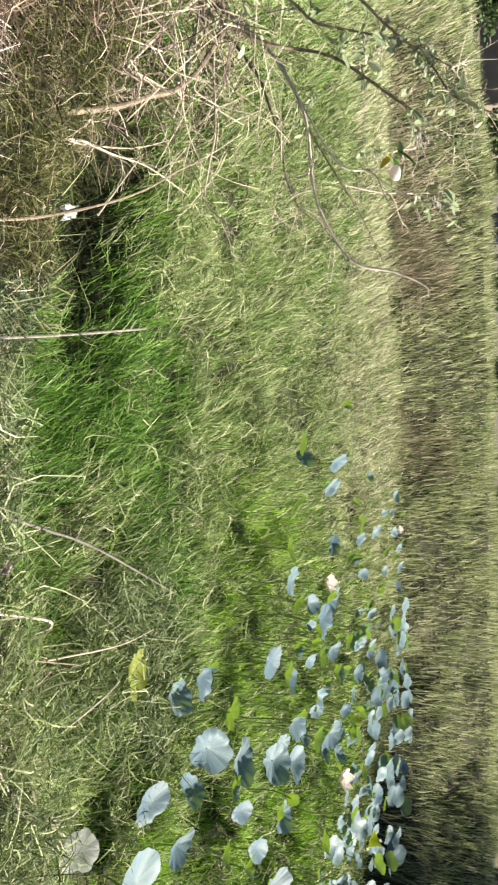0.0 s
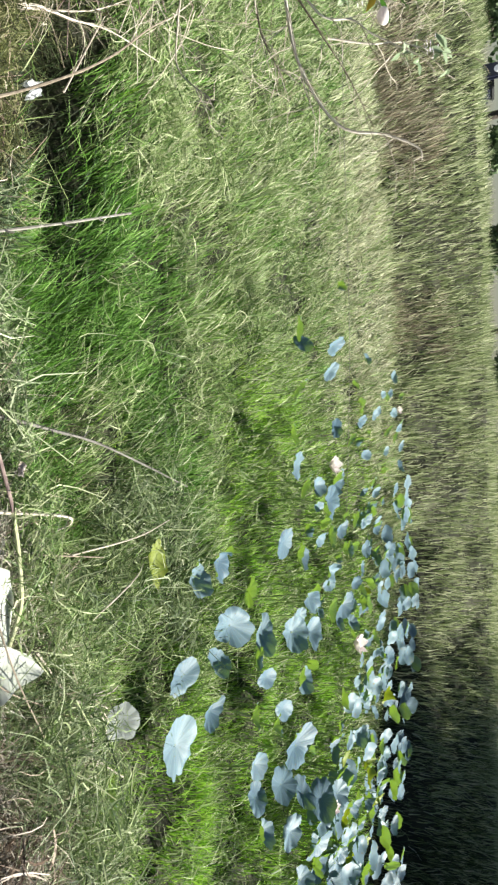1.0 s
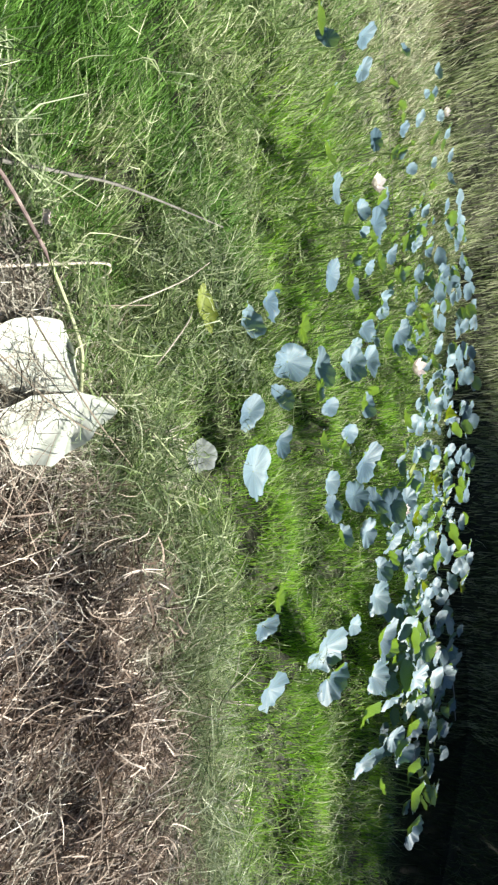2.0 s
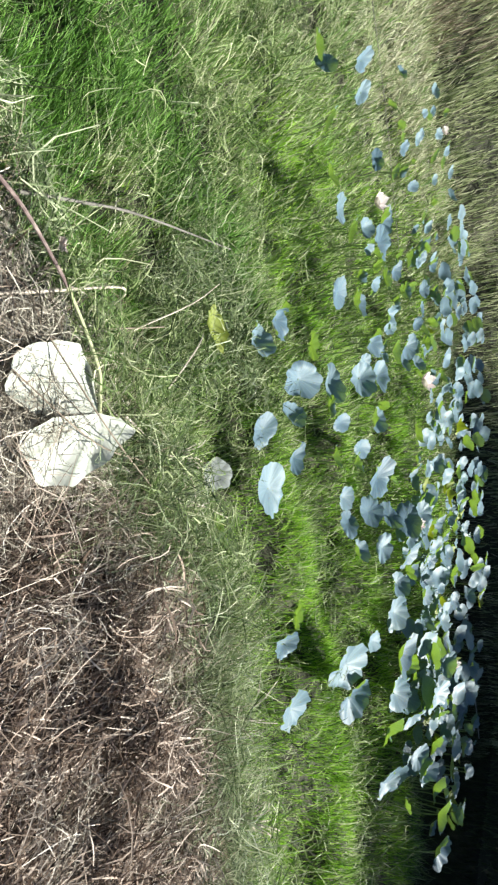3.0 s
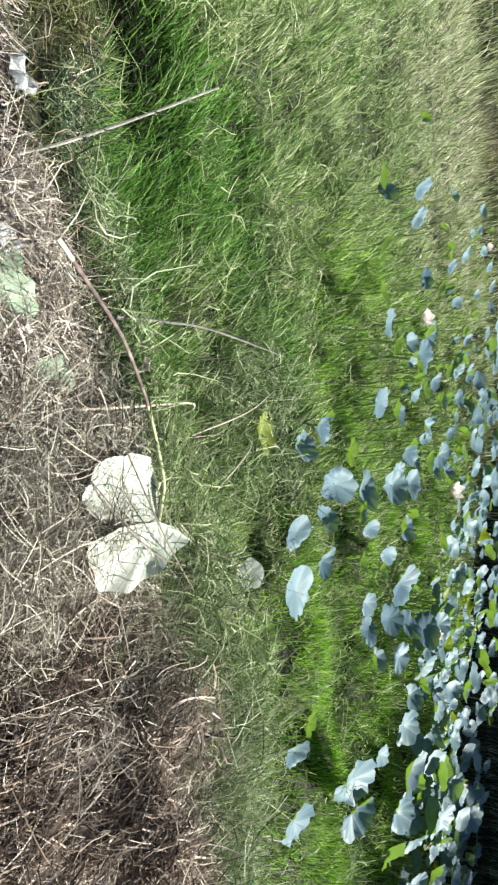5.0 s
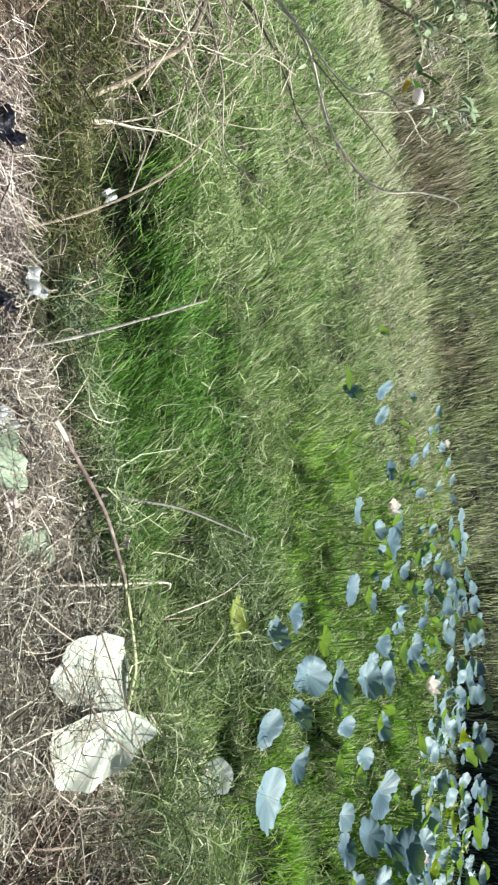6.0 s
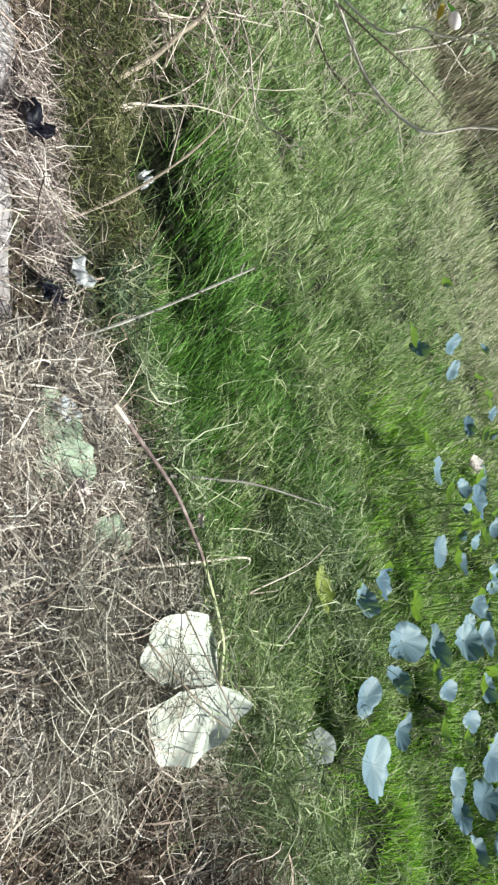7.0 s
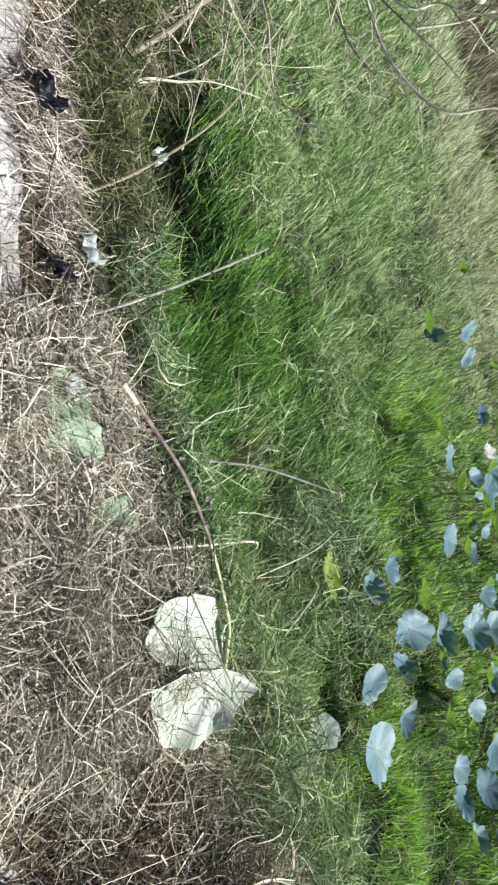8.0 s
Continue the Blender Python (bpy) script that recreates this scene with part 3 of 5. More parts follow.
for name, mat, label, sel in (("strip_straw", M_PINK, "faded pink-brown straw along the path", strip), ("dry_straw", M_DRY, "tangled dry pinkish straw on the bank", pink & ~strip), ("dry_hay", M_HAY, "tangled khaki hay on the bank", ~pink)):
    u, v = x[sel], y[sel]
    tagged(stalks(name, u, v, 0.01 + 0.05 * rng.random(len(u)) + 0.08 * clump(u, v) * rng.random(len(u)) + 0.03 * under_leaf[sel], 0.13, 0.0017 + 0.0016 * (rng.random(len(u)) < 0.10), 0.22 - 0.1 * under_leaf[sel], mat, 0.9, 0.45), label, "straw")
x = rng.normal(1.75, 0.6, 34000)
y = rng.normal(1.24, 0.33, 34000)
keep = (y < np.minimum(edge_y(x), heap_edge(x)) + 0.28 * (lattice(x, y, 3.1, 52) - 0.5) + rng.normal(0, 0.06, len(x))) & (lattice(x, y, 2.6, 61) + 0.35 * lattice(x, y, 8, 62) > 0.46 - 0.4 * (rng.random(len(x)) < 0.5)) & (y > 0.5) & (np.hypot(x - 0.8, y - 1.5) > 0.19 + 0.07 * rng.random(len(x)))
x, y = x[keep], y[keep]
darker = rng.random(len(x)) < 0.92 * dark_heap(x, y)
for name, mat, label, sel in (("brown_straw", M_BROWN, "dense heap of dry brown stalks", ~darker), ("rotten_straw", M_BRUSH, "darker stalks in the brown heap", darker)):
    u, v = x[sel], y[sel]
    tagged(stalks(name, u, v, 0.02 + 0.24 * clump(u, v) * step(0.25, 0.8, lattice(u, v, 5.5, 53)) * rng.random(len(u)) ** 0.6, 0.12, 0.0026 + 0.0018 * (rng.random(len(u)) < 0.16), 0.24, mat, 0.75, 0.6), label, "straw")
x = rng.normal(1.7, 0.55, 420)
y = rng.normal(1.22, 0.28, 420)
keep = (y < np.minimum(edge_y(x), heap_edge(x)) + 0.1) & (y > 0.5) & (np.hypot(x - 0.8, y - 1.45) > 0.3)
x, y = x[keep], y[keep]
tagged(stalks("long_straw", x, y, 0.10 + 0.16 * clump(x, y) * rng.random(len(x)), 0.21, 0.0022 + 0 * x, 0.18, M_BROWN, 0.5, 0.7), "long pinkish-brown stalks across the brown heap", "straw")
x = rng.uniform(-0.15, 0.85, 11000)
y = rng.uniform(0.72, 1.32, 11000)
keep = np.hypot(x - 0.35, y - 1.27) > 0.07
keep &= np.hypot(x - 0.15, y - 1.15) > 0.08
x, y = x[keep], y[keep]
tagged(stalks("fine_straw", x, y, 0.02 + 0.06 * rng.random(len(x)), 0.10, 0.0020 + 0 * x, 0.25, M_DRY, 1.4), "fine curled pale straw matted on the bank", "straw")
x, y = bank_spots(110, -0.1, 1.4, -0.75, -0.02)
tagged(stalks("dark_stalks", x, y, 0.07 + 0.05 * rng.random(len(x)), 0.30, 0.0015 + 0 * x, 0.2, M_BRUSH, 0.4), "thin dark stalks lying over the dry straw", "straw")
x, y = bank_spots(1500, -0.1, 3.0, -0.45, 0.15)
tagged(blades("dry_tufts", x, y, 0.15 + 0.12 * clump(x, y), 0.0030 + 0 * x, M_BROWN, (-0.1, 0.1), 0.9, levels=4), "dry brown tufts along the bank edge", "grass")
x, y = bank_spots(52000, -2.4, 3.4, -0.75, 0.35)
keep = (rng.random(len(x)) < (0.05 + 0.95 * step(0.35, 1.0, x)) * (0.03 + 0.97 * step(-0.12, 0.12, y - np.minimum(heap_edge(x), grass_y(x)) + 0.05)) * (1 - 0.9 * step(-0.12, 0.12, y - edge_y(x)))) & (lattice(x, y, 3.3, 54) + 0.3 * lattice(x, y, 9, 55) > 0.42 - 0.3 * (rng.random(len(x)) < 0.4))
x, y = x[keep], y[keep]
tagged(blades("grey_weeds", x, y, 0.13 + 0.06 * step(0.6, 1.2, x), 0.0023 + 0 * x, M_GREY, (-0.1, 0.35), 0.95, levels=4), "grey-green weeds along the bank edge", "weeds")


x, y = bank_spots(12000, -3.8, -0.8, -0.45, 0.35)
keep = (y < edge_y(x) + 0.28 * rng.random(len(x)) ** 2 - 0.16) & (x < -0.85 - 0.5 * rng.random(len(x)))
x, y = x[keep], y[keep]
tagged(stalks("brushwood", x, y, 0.02 + 0.12 * rng.random(len(x)), 0.24, 0.0024 + 0 * x, 0.35, M_BRUSH, 0.7), "tangled dark-brown brushwood under the shrub", "brushwood")
x, y = bank_spots(30000, -2.6, 0.35, -0.04, 0.8)
keep = rng.random(len(x)) > 0.9 * hollow(x, y)
x, y = x[keep], y[keep]
u, v = bank_spots(15000, -2.6, 0.7, -0.06, 0.85)
keep = rng.random(len(u)) > 0.95 * hollow(u, v) + 0.8 * step(-0.75, -0.35, u + 0.3 * (lattice(u, v, 4.0, 76) - 0.5))
u, v = u[keep], v[keep]
tagged(stalks("curly_growth", u, v, 0.01 + 0.07 * rng.random(len(u)), 0.075, 0.0024 + 0 * u, 0.5, M_CURL, 1.8), "curly short olive-brown growth on the near slope", "weeds")
keep = rng.random(len(x)) > 0.75 * step(-0.75, -0.35, x + 0.3 * (lattice(x, y, 4.0, 76) - 0.5))
x, y = x[keep], y[keep]
u, v = rng.uniform(-0.75, 0.62, 22000), rng.uniform(1.30, 1.92, 22000)
keep = (lattice(u, v, 5.0, 77) + 0.5 * lattice(u, v, 14.0, 78) > 0.55 + 0.5 * step(1.5, 1.3, v - 0.12 * (u + 0.3)) - 0.25 * rng.random(len(u))) & (np.hypot(u - 0.6, v - 1.35) > 0.24) & (v > 1.42 + 0.35 * step(-0.35, -0.7, u))
u, v = u[keep], v[keep]
tagged(stalks("edge_herbs", u, v, -0.01 + 0.07 * rng.random(len(u)), 0.062, 0.0026 + 0 * u, 0.5, M_HERB, 1.5), "dark blue-green curly herbs at the bank edge", "weeds")
tagged(blades("slope_moss", x, y, 0.06 + 0 * x, 0.0028 + 0 * x, M_MOSS, (-0.1, 0.1), 1.0), "short mossy olive-brown growth on the near slope", "moss")
x, y = bank_spots(700, -2.2, 0.9, 0.0, 0.6)
tagged(stalks("edge_straw", x, y, 0.02 + 0.06 * rng.random(len(x)), 0.11, 0.0022 + 0 * x, 0.4, M_BROWN, 1.2), "short dry straw caught in the grass of the slope", "straw")
x, y = bank_spots(1500, 0.8, 3.0, -0.35, 0.3)
keep = (y > heap_edge(x) - 0.1) & (y < edge_y(x) + 0.02)
x, y = x[keep], y[keep]
tagged(stalks("weed_stems", x, y, 0.06 + 0.10 * rng.random(len(x)), 0.20, 0.0024 + 0 * x, 0.4, M_GREY, 0.8), "pale dead stems through grey-green weeds", "weeds")
x = rng.normal(0.60, 0.20, 6500)
y = rng.normal(1.38, 0.14, 6500)
tagged(stalks("leaf_bed", x, y, 0.025 + 0.06 * rng.random(len(x)) * np.exp(-((x - 0.62) / 0.36) ** 4), 0.14, 0.0018 + 0 * x, 0.1, M_HAY, 0.7), "khaki straw packed under the bleached leaf", "straw")
x = rng.normal(1.5, 0.5, 600)
y = rng.normal(1.4, 0.33, 600)
keep = y < edge_y(x)
x, y = x[keep], y[keep]
tagged(blades("heap_stalks", x, y, 0.17 + 0 * x, 0.0034 + 0 * x, M_BROWN, (-0.15, 0.2), 0.9, levels=4), "taller dry stalks standing in the brown heap", "grass")
x, y = bank_spots(7500, -2.0, 1.3, -0.45, 0.02)
keep = lattice(x, y, 4.0, 31) > 0.45
x, y = x[keep], y[keep]
tagged(blades("bank_herbs", x, y, 0.06 + 0 * x, 0.0026 + 0 * x, M_GREY, (0, 0), 1.1), "small grey-green herbs among dry straw", "weeds")


# dark-coloured weeds that paint the shade at the bottom of the hollow
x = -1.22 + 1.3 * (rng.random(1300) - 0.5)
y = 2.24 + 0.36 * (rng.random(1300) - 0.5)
tagged(blades("hollow_weeds", x, y, 0.12 + 0 * x, 0.0045 + 0 * x, M_WEED, (-0.1, 0.05), 0.9), "weeds coloured dark as the hollow's shade", "weeds")


# ---- lotus ----
def leaf_mesh(name, seed, wave, cup, material, rings=7, segs=40, flap=0.0):
    """A round shield leaf one metre across: dimpled middle, wavy rim, slightly folded."""
    r0 = random.Random(seed)
    ph = [r0.uniform(0, 6.28) for _ in range(6)]
    fold = r0.uniform(0.0, 0.03) * cup
    bm = bmesh.new()
    mid = bm.verts.new((0, 0, -0.05 * cup))
    last = None
    for i in range(1, rings + 1):
        s = i / rings
        ring = []
        for j in range(segs):
            a = 2 * math.pi * j / segs
            tear = 0.16 * math.exp(-((((a - ph[4]) % 6.283) - 3.1) / 0.13) ** 2) + 0.10 * math.exp(-((((a - ph[1]) % 6.283) - 3.1) / 0.09) ** 2)
            rad = 0.5 * s * (1 + s * s * (0.08 * math.sin(2 * a + ph[0]) + 0.05 * math.sin(3 * a + ph[1]) + 0.03 * math.sin(5 * a + ph[3]) + (0.012 + 0.02 * wave) * max(0, math.cos(0.5 * a + ph[5])) * math.sin(9 * a + ph[5]) + 0.022 * math.sin(7 * a + ph[4]) + 0.014 * math.sin(13 * a + ph[2])) - s ** 4 * tear)
            z = cup * 0.17 * s * s + wave * s * s * (0.040 * math.sin(3 * a + ph[2]) + 0.020 * math.sin(5 * a + ph[3])) + wave * s ** 3 * (0.034 * math.sin(9 * a + ph[5]) + 0.02 * math.sin(15 * a + ph[1]))
            z += 0.006 * s * (1 - 0.4 * s) * math.cos(10 * a)
            z -= 0.12 * s ** 4 * max(0, math.sin(a + ph[5]))
            z += fold * s * abs(math.sin(a + ph[4])) - 0.05 * cup * (1 - s) ** 2
            hang = flap * max(0.0, math.cos(a - 3.6 - 0.3 * math.sin(ph[0]))) ** 2.4 * max(0.0, s - 0.30)
            rad -= 0.34 * hang
            z += 0.52 * hang
            ring.append(bm.verts.new((rad * math.cos(a), rad * math.sin(a), z)))
        for j in range(segs):
            k = (j + 1) % segs
            bm.faces.new((mid, ring[j], ring[k]) if last is None else (last[j], ring[j], ring[k], last[k]))
        last = ring
    me = bpy.data.meshes.new(name)
    bm.to_mesh(me)
    bm.free()
    me.materials.append(material)
    return smoothed(me)


LEAVES = [leaf_mesh("lotus_leaf", 40 + i, 0.40 + 0.08 * i, 0.6 + 0.2 * (i % 3), M_LOTUS, flap=0.07 * (i % 3)) for i in range(7)]
FOLDED = [leaf_mesh("lotus_leaf", 80 + i, 0.5 + 0.08 * i, 0.8 + 0.2 * (i % 3), M_LOTUS, flap=0.34 + 0.07 * i) for i in range(7)]
WILTED = [leaf_mesh("wilted_leaf", 60 + i, 0.9, 0.6, M_WILTED, flap=1.25 - 0.9 * i) for i in range(2)]
bm = tube(bmesh.new(), [(0, 0, 0), (0.03, 0.01, 0.35), (0.025, -0.01, 0.7), (0, 0, 1)], 0.0055, 0.004, 6, 3)
STALK = bpy.data.meshes.new("stalk")
bm.to_mesh(STALK)
bm.free()
STALK.materials.append(M_STALK)


def leaf_level(y):
    return min(0.22, max(-0.06, -0.04 + 0.15 * (y - 3)))


def lotus(x, y, size, tilt, extra=0.0, dead=False, turned=None):
    """A lotus leaf on its stalk. tilt: degrees by which its face turns to the path; minus: away from it."""
    g = float(height(x, y)) - 0.02
    z = max(leaf_level(y) + extra, g + 0.1)
    thing = new("lotus_plant")
    thing.location = (x, y, g)
    folded = dead or (tilt > -20 and random.random() < 0.38 and size < 0.23)
    blade = new("leaf_blade", random.choice(WILTED if dead else FOLDED if folded else LEAVES))
    blade.parent = thing
    blade.location = (0, 0, z - g)
    blade.rotation_mode = "QUATERNION"
    turn = Euler((radians(tilt + random.uniform(-4, 4)), radians(random.gauss(6, 13)), radians(random.uniform(-25, 25)))).to_quaternion()
    blade.rotation_quaternion = turn @ Euler((0, 0, random.uniform(-0.35, 0.55) if folded else random.uniform(0, 6.28))).to_quaternion()
    if turned is not None:
        blade.data = WILTED[0]
        blade.rotation_quaternion = Euler((radians(tilt), radians(8), radians(turned))).to_quaternion()
    blade.scale = (size * random.uniform(0.95, 1.15), size * (random.uniform(0.36, 0.55) if tilt < -20 else random.uniform(0.66, 0.92)), size)
    stem = new("stalk", STALK)
    stem.parent = thing
    stem.scale = (1, 1, z - g - 0.03 * size)
    stem.rotation_euler = (0, 0, random.uniform(0, 6.28))
    if dead:
        lab = "wilting yellow-brown lotus leaf drooping on its stalk"
    elif tilt < -20:
        lab = "yellow-green lotus leaf tipped over, lit from behind"
    elif size > 0.3:
        lab = "large wavy blue-green lotus leaf above the grass"
    else:
        lab = "round blue-green lotus leaf on a thin stalk"
    return tagged(thing, lab, "lotus leaf", "lotus leaves in the meadow pond")


random.seed(11)
LOTUS_A = [(1.01, 3.36, 0.25, 27), (1.11, 3.69, 0.22, 30), (1.16, 4.09, 0.23, 38), (1.2, 4.36, 0.21, 18), (1.17, 3.21, 0.17, 12), (1.17, 2.94, 0.16, 27), (1.45, 2.9, 0.27, 15), (1.38, 3.17, 0.19, 7), (0.76, 3.03, 0.19, 8), (0.68, 3.24, 0.2, 9), (0.86, 3.55, 0.19, -40), (1.35, 3.74, 0.15, 18), (1.23, 3.64, 0.13, -39), (1.46, 4.21, 0.17, 21), (1.4, 4.37, 0.13, -40), (1.52, 3.6, 0.16, -36), (1.57, 3.95, 0.18, 8), (1.64, 3.85, 0.21, -29)]
LOTUS_B = [(1.83, 4.14, 0.28, 14), (1.88, 4.3, 0.16, -33), (1.77, 3.62, 0.17, 18), (1.94, 3.62, 0.17, 18), (1.98, 3.93, 0.24, 11), (2.13, 4.22, 0.22, 25), (2.28, 4.51, 0.25, 32), (2.14, 3.69, 0.16, 11), (2.28, 4.04, 0.21, 14), (2.52, 4.44, 0.25, 19), (2.61, 4.18, 0.24, 31), (2.77, 4.07, 0.3, 25), (2.92, 4.62, 0.22, 27), (2.2, 2.74, 0.17, 14), (2.53, 2.69, 0.27, 17), (2.62, 3.21, 0.39, 20), (2.90, 3.31, 0.35, 22), (2.76, 3.7, 0.23, 16)]
LOTUS_C = [(2.99, 3.94, 0.38, 12), (3.2, 4.16, 0.15, -43), (3.46, 3.71, 0.29, -48), (3.62, 4.11, 0.27, 39), (3.74, 3.66, 0.26, 38), (4.12, 4.19, 0.29, 26), (3.62, 4.41, 0.33, 25), (1.4, 2.26, 0.13, -63), (2.15, 2.93, 0.15, -48), (-0.77, 4.2, 0.19, -40), (-0.68, 4.28, 0.13, 57), (-0.81, 4.89, 0.2, 13), (-0.59, 4.77, 0.15, 36), (-0.37, 4.2, 0.15, -48), (-0.19, 4.93, 0.17, 23), (-0.05, 4.11, 0.16, -38), (0.14, 4.16, 0.18, 9)]
LOTUS_D = [(0.26, 4.28, 0.19, -35), (0.21, 4.86, 0.17, 11), (0.36, 4.72, 0.24, 13), (0.37, 4.51, 0.13, 31), (0.51, 4.57, 0.2, -36), (0.56, 4.31, 0.17, -37), (0.62, 3.97, 0.17, 2), (0.7, 4.19, 0.18, 3), (-0.67, 5.64, 0.17, -32), (-0.56, 5.94, 0.18, -39), (-0.38, 5.93, 0.16, 15), (-0.18, 5.75, 0.17, -37), (-0.1, 6.17, 0.13, 29), (-1.38, 5.18, 0.19, -44), (0.86, 4.7, 0.2, 9), (0.98, 4.35, 0.21, 14), (1.07, 4.19, 0.13, 21), (1.1, 4.69, 0.18, -29)]
LOTUS_E = [(4.25, 5.32, 0.39, 18), (4.08, 4.41, 0.3, 27), (4.37, 4.3, 0.3, 15), (4.13, 4.68, 0.31, 21), (4.15, 4.19, 0.31, 17), (3.72, 3.57, 0.27, 26), (4.09, 3.79, 0.32, -31), (4.49, 4.18, 0.38, 12), (4.69, 4.04, 0.38, 14), (3.27, 3.89, 0.33, 13), (3.66, 4.44, 0.38, 13), (4.33, 5.32, 0.34, 17), (3.92, 4.09, 0.23, 27), (3.42, 3.73, 0.29, 22)]
for bed in (LOTUS_A, LOTUS_B, LOTUS_C, LOTUS_D, LOTUS_E):
    for x, y, size, tilt in bed:
        if x > 3 and tilt < 0:
            size, tilt = size * 0.6, -26
        lotus(x, y, size * (0.76 if x > 3.2 else 0.85 if x > 2.6 else 1.02), tilt, 0.06 if size > 0.35 else 0.0)
wilting = lotus(0.64, 2.68, 0.25, 30, dead=True, turned=30)
wilting.children[0].data, wilting.children[0].scale = WILTED[1], (0.24, 0.085, 0.2)

# the thick stand further off, by chance
far = []
for i in range(410):
    y = 1 / (1 / 4.4 - random.random() * (1 / 4.4 - 1 / 10.2))
    lo = float(np.interp(y, [4.5, 5.2, 6, 8, 10, 10.6], [2.5, 1.9, 1.0, 0.4, -0.2, -0.4]))
    hi = float(pond_x(y)) + 0.35
    x = lo + (hi - lo) * random.random() ** 0.8
    tilt = random.gauss(17, 9) if random.random() < 0.82 else -random.uniform(25, 50)
    size, extra = random.uniform(0.09, 0.17) + 0.006 * y, random.uniform(-0.14, 0.06)
    if y > 7.4 or i > 260:
        far.append((x, y, size, tilt, extra))
    else:
        lotus(x, y, size, tilt, extra, dead=random.random() < 0.07)


def far_stand(spots):
    """The crowded leaves at the back of the pond, joined."""
    base = leaf_mesh("far_leaf", 90, 0.8, 0.6, M_LOTUS, rings=3, segs=18)
    co = np.array([tuple(v.co) for v in base.vertices])
    fs = [tuple(p.vertices) for p in base.polygons]
    vs, faces = [], []
    for x, y, size, tilt, extra in spots:
        z = max(leaf_level(y) + extra, float(height(x, y)) + 0.06)
        m = pose(x, y, z, tilt, random.uniform(-13, 13), random.uniform(-20, 20)) @ pose(0, 0, 0, 0, 0, random.uniform(0, 360))
        r = np.array(m.to_3x3()) * size
        n0 = len(vs)
        vs += (co @ r.T + np.array(m.translation)).tolist()
        faces += [tuple(q + n0 for q in f) for f in fs]
    me = bpy.data.meshes.new("lotus_stand")
    me.from_pydata(vs, [], faces)
    me.materials.append(M_LOTUS)
    smoothed(me)
    bpy.data.meshes.remove(base)
    return tagged(new("lotus_stand", me), "crowded small lotus leaves at the back of the pond", "lotus leaves", kind="stuff")


far_stand(far)
for i in range(30):
    y = random.uniform(4.1, 5.4)
    x = random.uniform(2.3 + 0.4 * (5.3 - y), 4.2)
    lotus(x, y, random.uniform(0.15, 0.26), random.gauss(22, 8) if random.random() < 0.88 else -35, random.uniform(-0.22, -0.04))
for i in range(60):
    y = random.uniform(4.5, 7.4)
    lotus(random.uniform(0.1, 1.0 + 0.5 * (y - 4.5)), y, random.uniform(0.10, 0.19), random.gauss(18, 9) if random.random() < 0.75 else -34, random.uniform(-0.12, 0.02))
for i in range(26):
    y = random.uniform(5.2, 9.5)
    x = random.uniform(-1.3, 0.6)
    lotus(x + (y - 7) * -0.15, y, random.uniform(0.12, 0.18), random.choice((22, 15, -38, -30)), random.uniform(-0.1, 0.0))


def flower(x, y, z, size, label):
    """A many-petalled blossom on a stalk."""
    thing = new("lotus_flower")
    g = float(height(x, y)) - 0.02
    thing.location = (x, y, g)
    for i in range(9):
        bm = bmesh.new()
        a = i * 2.4
        rows = []
        for s in (0, 0.35, 0.7, 1.0):
            wd = size * 0.26 * math.sin(math.pi * (0.12 + 0.86 * s)) + 0.001
            o = size * (0.1 + 0.45 * s) * (0.7 if i > 5 else 1)
            zz = size * (0.15 + 0.5 * s * (1.3 if i > 5 else 0.8))
            rows.append([bm.verts.new((o, -wd, zz + 0.1 * wd)), bm.verts.new((o, 0, zz - 0.12 * wd)), bm.verts.new((o, wd, zz + 0.1 * wd))])
        for p, q in zip(rows, rows[1:]):
            for k in (0, 1):
                bm.faces.new((p[k], p[k + 1], q[k + 1], q[k]))
        bm.transform(pose(0, 0, z - g, 0, 0, math.degrees(a)))
        part("petal", bm, M_PETAL, thing)
    bm = tube(bmesh.new(), [(0, 0, 0), (0.01, 0, (z - g) / 2), (0, 0, z - g + 0.2 * size)], 0.007, 0.005, 6, 3)
    part("stalk", bm, M_STALK, thing)
    return tagged(thing, label, "flower")


flower(0.10, 4.72, 0.20, 0.13, "pale pink-white lotus flower among the leaves")
flower(1.47, 5.46, 0.20, 0.16, "open white lotus flower among crowded leaves")
flower(2.35, 4.6, 0.22, 0.08, "small white-pink lotus bud opening")
flower(3.9, 5.2, 0.22, 0.09, "small white lotus bud over dark water")
flower(-1.0, 9.3, 0.1, 0.12, "white blossom at the foot of the bank")


